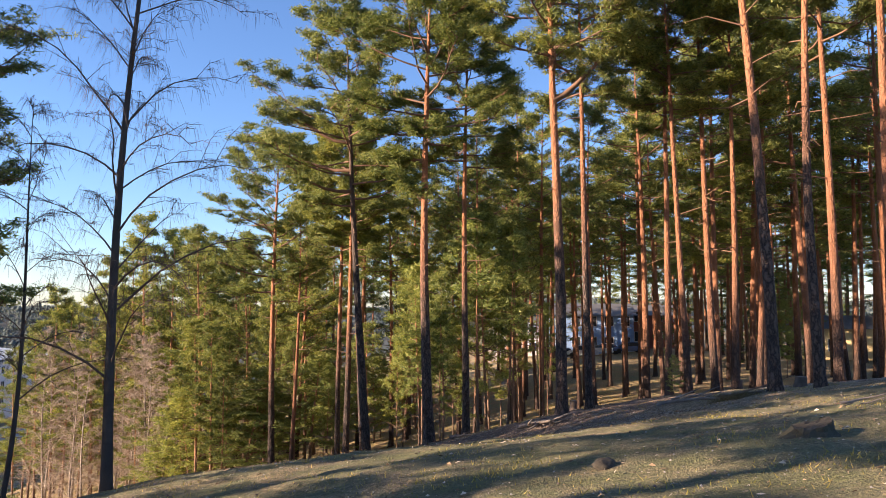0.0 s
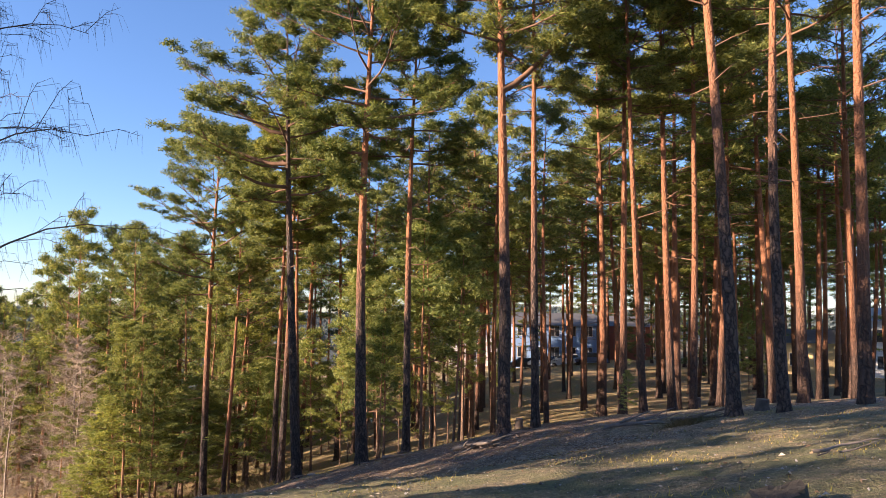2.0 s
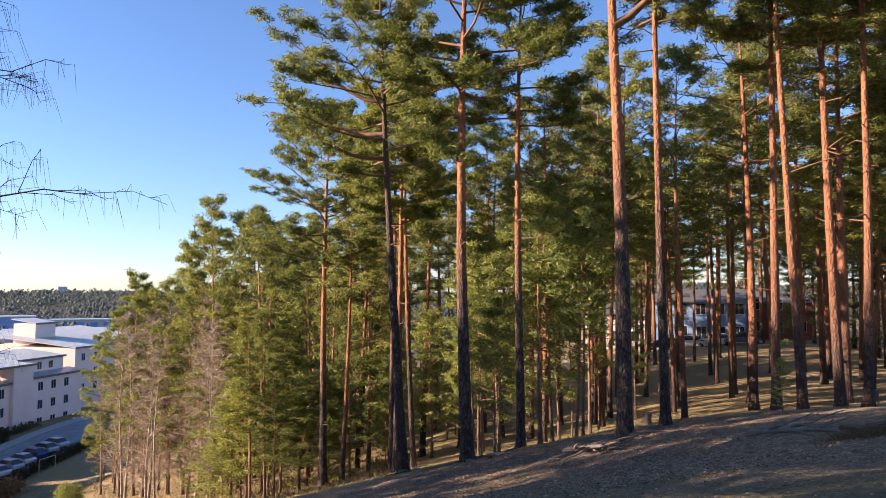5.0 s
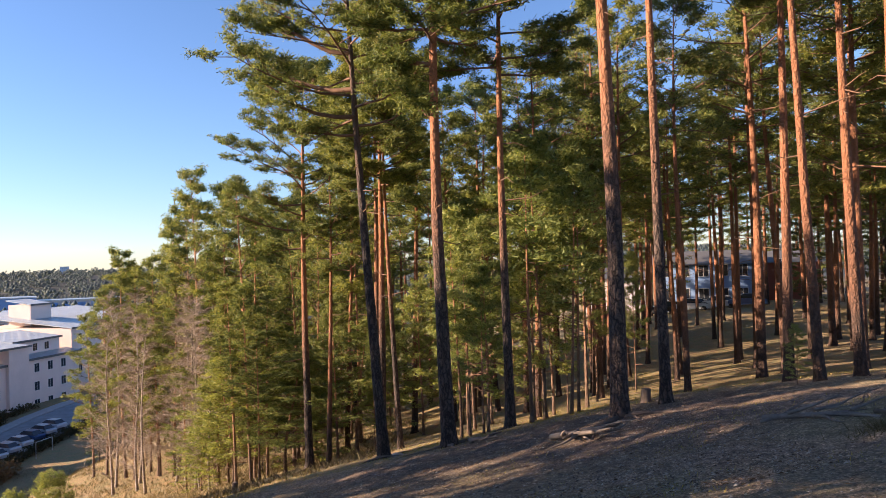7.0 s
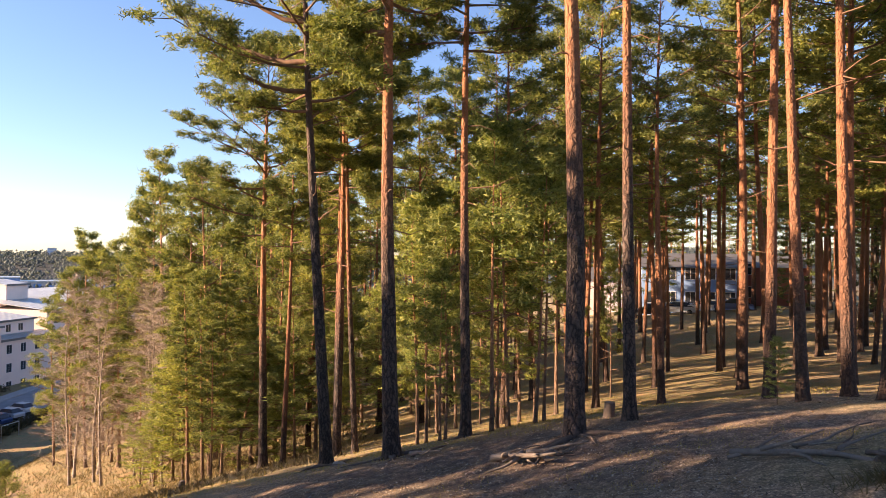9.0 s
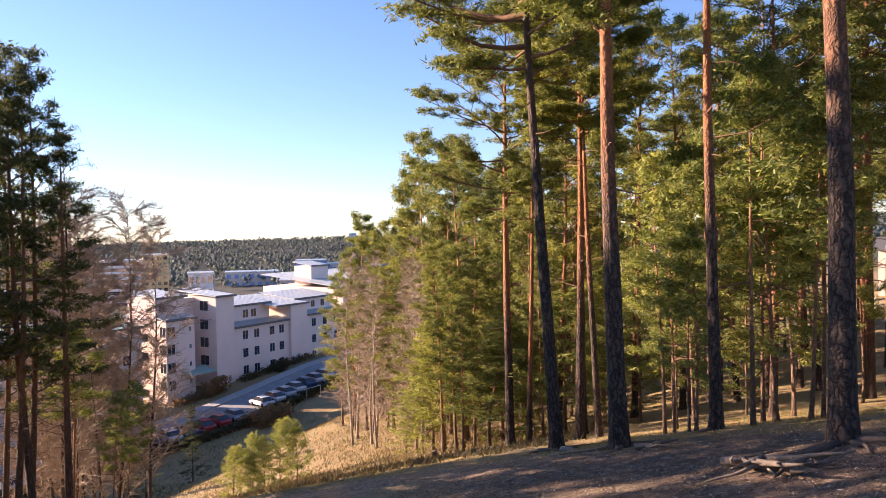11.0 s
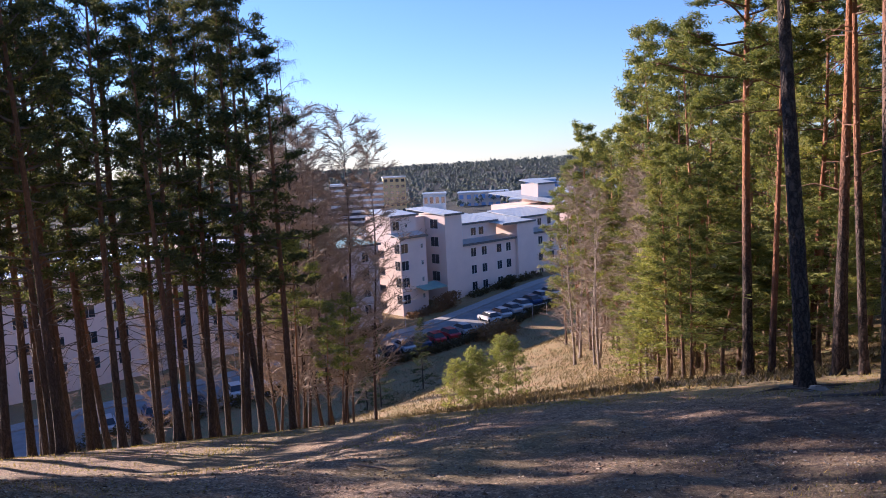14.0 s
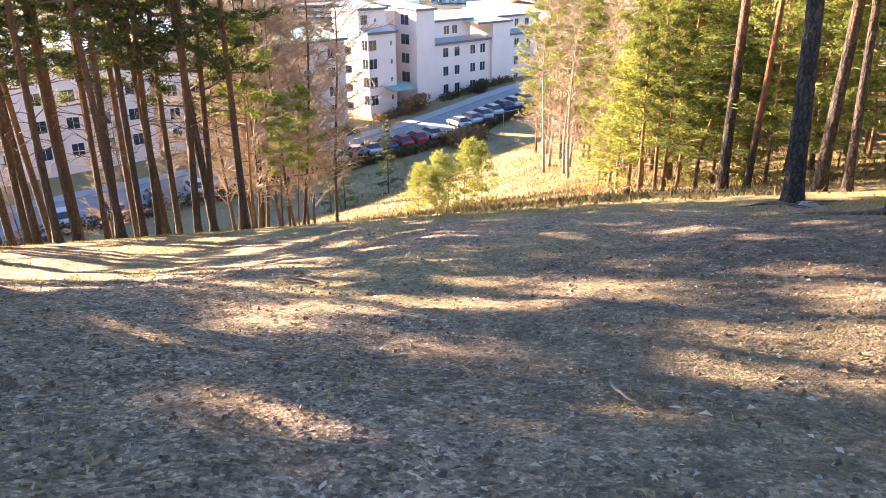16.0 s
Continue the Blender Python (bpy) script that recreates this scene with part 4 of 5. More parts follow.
solo("rock", rock_mesh("rock", 2, 0.15, 0.1, 0.07), M_MOSSDARK, "small dark mossy stone lying on the ground", "rock", at=put(1.6, 7.3, 0.02, 50))
solo("rock", rock_mesh("rock", 4, 0.3, 0.2, 0.1), M_STONE, "pale flat stone beside a dark pine", "rock", at=put(-2.6, 31.4, 0.02, 70))


def stump(x, y, r, h, spin=0):
    t = thing("tree_stump", "short weathered tree stump with a pale cut top", "stump", "tree stumps", at=put(x, y, -0.05, spin))
    s = Shape()
    s.tube([(0, 0, -0.1), (0, 0, 0.05), (0, 0, h * 0.5), (0.02, 0, h)], [r * 1.5, r * 1.3, r * 1.05, r], 11)
    part("stem", s, M_ROOT, t)
    top = Shape()
    top.tube([(0.02, 0, h - 0.01), (0.02, 0, h + 0.012)], [r * 0.97, r * 0.9], 11, cap=True)
    part("cut_top", top, M_WOOD, t, "pale cut wood")


for x, y, r, h in ((5.15, 28.9, 0.13, 0.42), (9.55, 19.45, 0.15, 0.3), (-14.1, 43.6, 0.14, 0.45), (12.5, 30.8, 0.14, 0.5), (7.6, 19.6, 0.1, 0.16)):
    stump(x, y, r, h)


def crooked(seed, length, r0, wander=0.25, n=8, drop=0.0):
    """A crooked line of points from the origin along x, with its thickness."""
    r = random.Random(seed)
    p, d, pts = Vector((0, 0, 0)), Vector((1, 0, 0)), []
    for i in range(n):
        pts.append(p.copy())
        d = (d + Vector((0, r.uniform(-wander, wander), r.uniform(-wander, wander) * 0.25 - drop))).normalized()
        p += d * length / (n - 1)
    return pts, [r0 * (1 - 0.75 * i / (n - 1)) for i in range(n)]


def fallen_wood(x, y, spin, label, pieces, length, r0, seed):
    """A tangle of bleached dead wood: a main stem and crooked branches."""
    t = thing("fallen_branch", label, "dead wood", at=put(x, y, 0.06, spin))
    rr = random.Random(seed)
    for i in range(pieces):
        s = Shape()
        pts, rad = crooked(seed * 10 + i, length * (1 if i == 0 else rr.uniform(0.25, 0.6)), r0 * (1 if i == 0 else rr.uniform(0.35, 0.7)), 0.5, 10)
        m = Matrix.Translation((rr.uniform(0, length * 0.7) if i else 0, rr.uniform(-0.2, 0.2), rr.uniform(0, 0.1))) @ Matrix.Rotation(rr.uniform(-0.9, 0.9) if i else 0, 4, "Z")
        pts = [m @ p for p in pts]
        z0 = t.matrix_basis.translation.z
        for p in pts:  # it lies along the slope
            w = t.matrix_basis @ p
            p.z += z_at(w.x, w.y) + 0.06 - z0
        s.tube(pts, rad, 7, cap=True)
        part("stem" if i == 0 else "branch", s, M_WOOD if i % 3 != 1 else M_ROOT, t)


fallen_wood(0.3, 27.9, -20, "bleached broken root beside a pine's foot", 5, 0.8, 0.07, 13)
fallen_wood(2.6, 24.6, -38, "tangle of bleached roots and dead branches on the ground", 18, 2.2, 0.075, 4)
fallen_wood(6.1, 20.8, -38, "long weathered log with broken branches on the slope", 12, 3.2, 0.055, 5)
fallen_wood(6.9, 20.4, 30, "dry twigs lying beside the log", 5, 1.2, 0.03, 6)
fallen_wood(-4.9, 20.9, -10, "crooked dark stick on the trodden ground", 4, 0.75, 0.022, 7)
fallen_wood(-1.1, 19.4, -15, "small dark stick on the trodden ground", 3, 0.5, 0.014, 8)
fallen_wood(0.2, 20.05, -40, "pale peeled stick on the trodden ground", 1, 0.35, 0.016, 9)
fallen_wood(-2.9, 18.6, 30, "thin dry stick on the trodden ground", 2, 0.4, 0.012, 10)
fallen_wood(-3.2, 30.9, -20, "small dry branches near a pine's foot", 4, 1.1, 0.03, 11)
fallen_wood(5.0, 9.2, 10, "dry sticks on the needle-covered ground", 3, 0.9, 0.02, 12)


def roots(x, y, seed, many, length, r0):
    t = thing("tree_roots", "knotted dark roots spreading over the ground from a pine", "roots", "surface roots", at=put(x, y, 0.0, 0))
    rr = random.Random(seed)
    for i in range(many):
        s = Shape()
        pts, rad = crooked(seed * 20 + i, length * rr.uniform(0.5, 1.1), r0 * rr.uniform(0.6, 1.1), 0.3)
        m = Matrix.Rotation(6.28 * i / many + rr.uniform(-0.4, 0.4), 4, "Z")
        pts = [m @ p for p in pts]
        for k, p in enumerate(pts):
            p.z = z_at(x + p.x, y + p.y) - z_at(x, y) + 0.055 - 0.009 * k
        s.tube(pts, rad, 6)
        part("root", s, M_ROOT, t)


roots(-0.55, 29.5, 1, 7, 1.9, 0.09)
roots(4.15, 25.6, 2, 7, 1.5, 0.08)
roots(-3.4, 32.8, 3, 6, 1.4, 0.07)
roots(1.05, 33.2, 4, 5, 0.9, 0.05)

# litter, cones and chips, too many to count
lr = np.random.default_rng(8)


def scatter(n, x0, x1, y0, y1, power=1.0):
    return np.stack([lr.uniform(x0, x1, n), y0 + (y1 - y0) * lr.random(n) ** power], -1)


def flakes(name, xy, small, large, label, material, lift=0.004, slim=0.5):
    n = len(xy)
    a = lr.uniform(0, 6.28, n)
    s = small + (large - small) * lr.random(n) ** 3
    dx, dy = np.cos(a) * s, np.sin(a) * s
    w = lr.uniform(slim * 0.4, slim, n)
    offs = [(-1, 0), (0.1, -1), (1, 0), (-0.1, 1)]
    v = []
    for k, (u, t) in enumerate(offs):
        px, py = xy[:, 0] + dx * u - dy * w * t, xy[:, 1] + dy * u + dx * w * t
        v.append(np.stack([px, py, height(px, py) + lift + 0.012 + lr.uniform(0, 0.9, n) * s * (1 if k % 2 else 0.4)], -1))
    v = np.stack(v, 1).reshape(-1, 3)
    f = np.arange(len(v)).reshape(-1, 4)
    return solo(name, triangles(name, v, f), material, label, "litter", kind="stuff", smooth=False)


flakes("leaf_litter", np.concatenate([scatter(4000, -3, 6, 23, 29), scatter(25000, -7, 6, 16.5, 25, 1.6), scatter(9000, -6, 12, 3, 18), scatter(5000, -8, 14, 24, 34)]), 0.006, 0.04, "dry leaves, bark flakes and wood chips on the ground", M_LITTER)


def lumps(name, xy, small, large, label, material):
    n = len(xy)
    s = small + (large - small) * lr.random(n) ** 3
    base = np.array([(1, 0, 0), (-1, 0, 0), (0, 1, 0), (0, -1, 0), (0, 0, 0.8), (0, 0, -0.6)])
    v = base[None] * s[:, None, None] * lr.uniform(0.6, 1.2, (n, 6, 3))
    a = lr.uniform(0, 6.28, n)
    vx, vy = v[..., 0] * np.cos(a)[:, None] - v[..., 1] * np.sin(a)[:, None], v[..., 0] * np.sin(a)[:, None] + v[..., 1] * np.cos(a)[:, None]
    z = height(xy[:, 0], xy[:, 1])[:, None] + v[..., 2] + s[:, None] * 0.35
    v = np.stack([vx + xy[:, :1], vy + xy[:, 1:], z], -1).reshape(-1, 3)
    tri = np.array([(0, 2, 4), (2, 1, 4), (1, 3, 4), (3, 0, 4), (2, 0, 5), (1, 2, 5), (3, 1, 5), (0, 3, 5)])
    f = (tri[None] + 6 * np.arange(n)[:, None, None]).reshape(-1, 3)
    return solo(name, triangles(name, v, f), material, label, "ground cover", kind="stuff", smooth=False)


lumps("pine_cones", np.concatenate([scatter(2600, -4, 6, 16.5, 27), scatter(900, -6, 12, 4, 24)]), 0.012, 0.03, "dark pine cones scattered over the ground", M_ROOT)
lumps("gravel", np.concatenate([scatter(5000, -8, 6, 16.5, 26, 1.2), scatter(1500, -5, 10, 4, 17)]), 0.006, 0.022, "small grey stones pressed into the path", M_STONE)


def blades(name, xy, tall, label, material, width=0.012, bend=0.5):
    n = len(xy)
    a = lr.uniform(0, 6.28, n)
    hgt = tall * lr.uniform(0.4, 1.1, n)
    z = height(xy[:, 0], xy[:, 1]) - 0.01
    wx, wy = np.cos(a) * width, np.sin(a) * width
    tip = lr.normal(0, bend, (n, 2)) * hgt[:, None]
    v = np.stack([np.stack([xy[:, 0] - wx, xy[:, 1] - wy, z], -1), np.stack([xy[:, 0] + wx, xy[:, 1] + wy, z], -1), np.stack([xy[:, 0] + tip[:, 0], xy[:, 1] + tip[:, 1], z + hgt], -1)], 1).reshape(-1, 3)
    return solo(name, triangles(name, v, np.arange(len(v)).reshape(-1, 3)), material, label, "grass", kind="stuff", smooth=False)


def clumpy(n, x0, x1, y0, y1, clumps, spread):
    c = scatter(clumps, x0, x1, y0, y1)
    return c[lr.integers(0, clumps, n)] + lr.normal(0, spread, (n, 2))


blades("forest_grass", np.concatenate([clumpy(26000, -12, 14, 29, 62, 260, 0.8), clumpy(9000, -24, -8, 17, 33, 90, 0.7)]), 0.075, "low yellow-green grass and moss under the pines", M_MOSSGRASS, 0.012)
blades("sparse_grass", clumpy(9000, -7, 10, 3, 24, 110, 0.35), 0.06, "sparse short grass and moss on the trodden ground", M_MOSSGRASS, 0.007)
blades("dry_grass", np.concatenate([clumpy(40000, -66, -12, 34, 92, 700, 1.3), clumpy(6000, -30, -6, 38, 60, 120, 0.8)]), 0.3, "dry straw-coloured grass on the clearing", M_GRASS, 0.035, 0.7)


blades("grass_tuft", np.array((7.3, 18.45)) + lr.normal(0, 0.22, (700, 2)) * (1.3, 0.8), 0.2, "pale tuft of dry grass at the foot of the slope", M_GRASS, 0.008, 0.9)


# ---- the valley: road, cars, hedges ----
def strip(name, pts, width, lift, material, label, thick=0.12):
    """A flat band along a line, laid on the valley floor."""
    s = Shape()
    n = len(pts)
    for i, (x, y) in enumerate(pts):
        a, b = Vector(pts[max(i - 1, 0)]), Vector(pts[min(i + 1, n - 1)])
        d = (b - a).normalized()
        nx_, ny_ = -d.y * width / 2, d.x * width / 2
        z = float(valley(y)) + 0.15 + lift
        s.v += [Vector((x + nx_, y + ny_, z)), Vector((x - nx_, y - ny_, z)), Vector((x + nx_, y + ny_, z - thick - 1)), Vector((x - nx_, y - ny_, z - thick - 1))]
    for i in range(n - 1):
        a, b = i * 4, i * 4 + 4
        s.f += [(a, a + 1, b + 1, b), (a, b, b + 2, a + 2), (a + 1, a + 3, b + 3, b + 1)]
    return solo(name, s, material, label, name.split("_")[0], kind="structure", smooth=False)


strip("road", [(-73.5, -60), (-73.5, 20), (-73.8, 60), (-73.8, 76), (-73.9, 84), (-74.0, 90), (-74.3, 97), (-74.7, 104), (-75.1, 112), (-75.5, 120), (-77.5, 150), (-79, 190)], 9.5, 0.1, M_ASPHALT, "grey asphalt street with a row of parking bays")
strip("pavement", [(-79.6, -60), (-79.6, 20), (-79.8, 60), (-79.8, 76), (-79.9, 84), (-80.0, 90), (-80.3, 97), (-80.7, 104), (-81.1, 112), (-81.5, 120), (-83.5, 150)], 2.2, 0.22, M_KERB, "pale pavement with a granite kerb along the street")


def car(colour_name, paint_mat, at, group="parked cars"):
    t = thing("car", colour_name + " car parked beside the street", "car", group, at=at)
    body = Shape()
    side = [(-2.1, 0.32), (-2.1, 0.72), (-1.95, 0.86), (-1.1, 0.95), (1.0, 0.95), (1.75, 0.86), (2.1, 0.66), (2.12, 0.34)]
    body.prism(side, -0.88, 0.88)
    part("body", body, paint_mat, t, smooth=False)
    cab = Shape()
    b = len(cab.v)
    low, high = [(-1.7, 0.93), (1.25, 0.93)], [(-1.2, 1.42), (0.45, 1.44)]
    for w, row in ((0.8, low), (0.62, high)):
        cab.v += [Vector((sx * w, y, z)) for y, z in row for sx in (-1, 1)]
    cab.f += [(0, 1, 5, 4), (2, 6, 7, 3), (0, 4, 6, 2), (1, 3, 7, 5), (4, 5, 7, 6)]
    part("glasshouse", cab, M_GLASS, t, smooth=False)
    roof = Shape()
    roof.box(-0.6, 0.6, -1.18, 0.43, 1.425, 1.47)
    part("roof", roof, paint_mat, t, smooth=False)
    for wx in (-0.8, 0.8):
        for wy in (-1.3, 1.32):
            w = Shape()
            w.tube([(wx - 0.1, wy, 0.32), (wx + 0.1, wy, 0.32)], [0.32, 0.32], 12, cap=True)
            part("wheel", w, M_TYRE, t)
    for wx in (-0.62, 0.62):
        lamp = Shape()
        lamp.box(wx - 0.16, wx + 0.16, 2.08, 2.135, 0.58, 0.7)
        part("headlight", lamp, M_FRAME, t, "clear headlight", smooth=False)
    return t


CARS = {
    "white": car("white", paint("white_paint", (0.75, 0.75, 0.76)), None),
    "silver": car("silver", paint("silver_paint", (0.6, 0.62, 0.65)), None),
    "red": car("red", paint("red_paint", (0.55, 0.04, 0.05)), None),
    "black": car("black", paint("black_paint", (0.02, 0.02, 0.025)), None),
    "blue": car("dark blue", paint("blue_paint", (0.04, 0.08, 0.2)), None),
}
parked = set()


def park(colour, x, y, spin, z=None):
    m = Matrix.Translation((x, y, float(valley(y)) + 0.26 if z is None else z)) @ Matrix.Rotation(radians(spin), 4, "Z")
    if colour in parked:
        copy_thing(CARS[colour], m)
    else:
        parked.add(colour)
        CARS[colour].matrix_basis = m


for i, c in enumerate(("black", "silver", "black", "silver", "blue", "red", "red", "silver")):
    park(c, -71.5, 66.0 + i * 2.75, 78)
for i, c in enumerate(("white", "white", "silver", "white", "blue", "silver", "white")):
    park(c, -72.2 - i * 0.12, 91.6 + i * 2.5, 78)
for i, c in enumerate(("silver", "blue", "black", "white", "silver", "black")):
    park(c, -71.5, 36.0 + i * 4.6, 78)


def hedge(x0, x1, y0, y1, tall, material, label, n, seed, z=None):
    r = np.random.default_rng(seed)
    c = np.stack([r.uniform(x0, x1, n), r.uniform(y0, y1, n), r.uniform(0.05, tall, n)], -1)
    c[:, 2] += height(c[:, 0], c[:, 1], False) if z is None else z
    ways = np.tile((0, 0, 0.6), (n, 1)) + r.normal(0, 0.4, (n, 3))
    return solo("hedge", spray_mesh("hedge", c, ways, r.uniform(0.3, 0.6, n), 6, seed, 1.0, 0.2), material, label, "hedge", smooth=False)


hedge(-68.6, -67.2, 63, 87, 1.0, M_HEDGE, "low dark clipped hedge behind the parked cars", 900, 1)
hedge(-69.6, -67.8, 90, 110, 1.0, M_HEDGE, "low dark clipped hedge along the parking bays", 900, 2)
hedge(-68.5, -64.5, 83.5, 90, 1.7, M_BROWNBUSH, "russet bare shrubs at the edge of the clearing", 700, 3)
hedge(-86.8, -84.8, 101, 119, 0.9, M_HEDGE, "low dark hedge under the flats' windows", 500, 4)
hedge(-85.4, -83.6, 92, 96.5, 2.6, M_BROWNBUSH, "round brown bush beside the entrance", 420, 5)
hedge(-86.6, -84.6, 87, 92, 1.0, M_BROWNBUSH, "low russet shrubs at the corner of the flats", 260, 6)
hedge(-84.9, -83.3, 107.5, 110, 2.0, M_HEDGE, "dark rounded bush in front of the flats", 240, 7)
hedge(-83.5, -80.5, 73.5, 79.5, 1.4, M_HEDGE, "dark shrubs at the corner of the lawn", 360, 8)
hedge(-69.5, -67.5, 30, 66, 1.2, M_HEDGE, "low dark hedge along the street", 900, 9)


def goal(x, y):
    t = thing("goal_frame", "small grey steel goal frame at the edge of the clearing", "goal", at=Matrix.Translation((x, y, float(height(x, y, False)))))
    for yy in (-1.6, 1.6):
        s = Shape()
        s.tube([(0, yy, -0.2), (0, yy, 2.0)], [0.05, 0.05], 6)
        part("post", s, M_STEEL, t)
    s = Shape()
    s.tube([(0, -1.6, 2.0), (0, 1.6, 2.0)], [0.05, 0.05], 6)
    part("crossbar", s, M_STEEL, t)


goal(-66.8, 97.0)


def street_lamp(x, y):
    t = thing("street_lamp", "slim grey street lamp beside the pavement", "street lamp", "street lamps", at=Matrix.Translation((x, y, float(height(x, y, False)))))
    s = Shape()
    s.tube([(0, 0, -0.3), (0, 0, 0.6), (0, 0, 4.2)], [0.09, 0.06, 0.04], 8)
    part("pole", s, M_STEEL, t)
    h = Shape()
    h.tube([(0, 0, 4.15), (0, 0, 4.3), (0, 0, 4.6), (0, 0, 4.68)], [0.06, 0.2, 0.24, 0.05], 10, cap=True)
    part("lamp_head", h, M_FRAME, t, "pale glass lamp head")


street_lamp(-81.2, 82.5)
street_lamp(-82.0, 55.0)


# ---- blocks of flats ----
def window(parent, x, y, z, w, h, out=(1, 0), glass=None):
    """A window with its frame, set into a wall that faces out."""
    t = 0.05
    ox, oy = out

    def slab(u0, u1, z0, z1, d0, d1):
        if ox:
            win_s.box(*sorted((x + ox * d0, x + ox * d1)), y + u0, y + u1, z + z0, z + z1)
        else:
            win_s.box(x + u0, x + u1, *sorted((y + oy * d0, y + oy * d1)), z + z0, z + z1)

    win_s = Shape()
    for u0, u1, z0, z1 in ((-w / 2, w / 2, 0, t), (-w / 2, w / 2, h - t, h), (-w / 2, -w / 2 + t, t, h - t), (w / 2 - t, w / 2, t, h - t), (-0.018, 0.018, t, h - t)):
        slab(u0, u1, z0, z1, -0.02, 0.03)
    fr = part("window", win_s, M_FRAME, parent, smooth=False)
    win_s = Shape()
    slab(-w / 2 + t, w / 2 - t, t, h - t, 0.0, 0.022)
    part("pane", win_s, glass or M_GLASS, fr, smooth=False)


def slab_roof(parent, x0, x1, y0, y1, z, rise, along="x", over=0.35, material=None):
    """A low-pitched metal roof over a box, with a dark edge and standing seams."""
    s = Shape()
    if along == "x":  # rises towards -x
        s.prism([(y0 - over, z), (y1 + over, z), (y1 + over, z + 0.16), (y0 - over, z + 0.16)], x0 - over, x1 + over)
        for v in s.v:
            v.z += rise * (x1 - v.x) / (x1 - x0)
    else:
        s.prism([(y0 - over, z), (y1 + over, z), (y1 + over, z + 0.16), (y0 - over, z + 0.16)], x0 - over, x1 + over)
        for v in s.v:
            v.z += rise * (v.y - y0) / (y1 - y0)
    roof = part("roof", s, material or M_ROOF, parent, smooth=False)
    e = Shape()
    e.box(x1 + over, x1 + over + 0.06, y0 - over, y1 + over, z - 0.12 - (rise * over / (x1 - x0) if along == "x" else 0), z + 0.2)
    part("gutter", e, M_TRIM, roof, smooth=False)
    seams = Shape()
    k = int((y1 - y0) / 0.9)
    for i in range(k):
        y = y0 + (i + 0.5) * (y1 - y0) / k
        if along == "x":
            seams.prism([(y - 0.025, z + 0.16), (y + 0.025, z + 0.16), (y + 0.025, z + 0.21), (y - 0.025, z + 0.21)], x0 - over, x1 + over)
    for v in seams.v:
        v.z += rise * (x1 - v.x) / (x1 - x0)
    if seams.v:
        part("seam", seams, material or M_ROOF, roof, smooth=False)


F = -88.0  # the line of the long front
B = VALLEY - 2.2


def block(name, label):
    return thing(name, label, "building", "blocks of flats")


def walls(parent, x0, x1, y0, y1, z1, mat=None, z0=None):
    s = Shape()
    s.box(x0, x1, y0, y1, B if z0 is None else z0, z1)
    part("wall", s, mat or M_WALL, parent, smooth=False)


# first block: corner windows, stair windows, canopy
a = block("apartment_building", "pale pink plastered block of flats with corner windows")
walls(a, F - 12.0, F, 87.7, 93.2, -11.0)
walls(a, F - 11, F - 4.6, 93.2, 97.2, -8.2)
walls(a, F - 9, F - 2.2, 87.7, 93.2, -7.6, z0=-11.0)
slab_roof(a, F - 2.2, F, 87.7, 93.2, -11.0, 0.5)
slab_roof(a, F - 9, F - 2.2, 87.7, 93.2, -7.6, 0.8)
slab_roof(a, F - 12, F - 9.0, 87.7, 93.2, -11.0, 0.2)
w0 = block("apartment_building", "pink plastered wing of flats with a green copper roof")
walls(w0, F - 12, F - 0.2, 62.0, 83.4, -11.4, M_WALL_GREY)
slab_roof(w0, F - 12, F - 0.2, 62.0, 83.4, -11.4, 0.8, material=M_COPPER)
for z in (-14.0, -16.8, -19.6, -22.3):
    for y in (64.5, 68.5, 72.5, 76.5, 80.8):
        window(w0, F - 0.2, y, z, 1.3, 1.5)
for z in (-13.6, -16.4, -19.2, -22.0):
    window(a, F, 88.6, z, 1.5, 1.6)
    window(a, F - 0.8, 87.7, z, 1.4, 1.6, (0, -1))
    window(a, F, 92.3, z + 0.5, 0.5, 0.8)
window(a, F - 2.2, 88.8, -9.9, 1.4, 1.5)
window(a, F - 2.2, 91.0, -9.6, 0.5, 0.6)
for z in (-13.8, -16.6, -19.4, -22.2):
    s = Shape()
    s.box(F - 4.5, F - 0.5, 83.4, 84.8, z, z + 0.15)
    bal = part("balcony", s, M_WALL_GREY, w0, smooth=False)
    s = Shape()
    s.box(F - 4.5, F - 0.5, 84.75, 84.8, z + 0.15, z + 1.1)
    part("railing", s, M_TRIM, bal, smooth=False)
s = Shape()
s.box(F - 0.9, F + 2.2, 90.6, 95.6, -19.5, -19.3)
for v in s.v:
    v.z -= 0.35 * (v.x - F) / 2
part("canopy", s, M_COPPER, a, "green copper entrance canopy", smooth=False)
s = Shape()
s.box(F - 4.62, F - 4.54, 94.2, 96.2, VALLEY - 0.6, VALLEY + 1.7)
part("door", s, M_TRIM, a, "dark entrance door", smooth=False)
# stair tower
t1 = block("stair_tower", "tall pink plastered stair tower with a column of stair windows")
walls(t1, F - 9, F + 0.6, 97.2, 101.2, -8.0)
slab_roof(t1, F - 9, F + 0.6, 97.2, 101.2, -8.0, 0.9)
for z in (-10.4, -13.5, -16.5, -19.5):
    window(t1, F - 2.2, 97.2, z, 2.0, 1.7, (0, -1))
# middle wing
b1 = block("apartment_building", "long pink plastered wing of flats with rows of small windows")
walls(b1, F - 11, F, 101.2, 115.4, -13.7)
walls(b1, F - 11, F - 2.6, 101.2, 113.0, -10.3, z0=-13.7)
slab_roof(b1, F - 2.6, F, 101.2, 115.4, -13.7, 0.5)
slab_roof(b1, F - 11, F - 2.6, 101.2, 113.0, -10.3, 1.0)
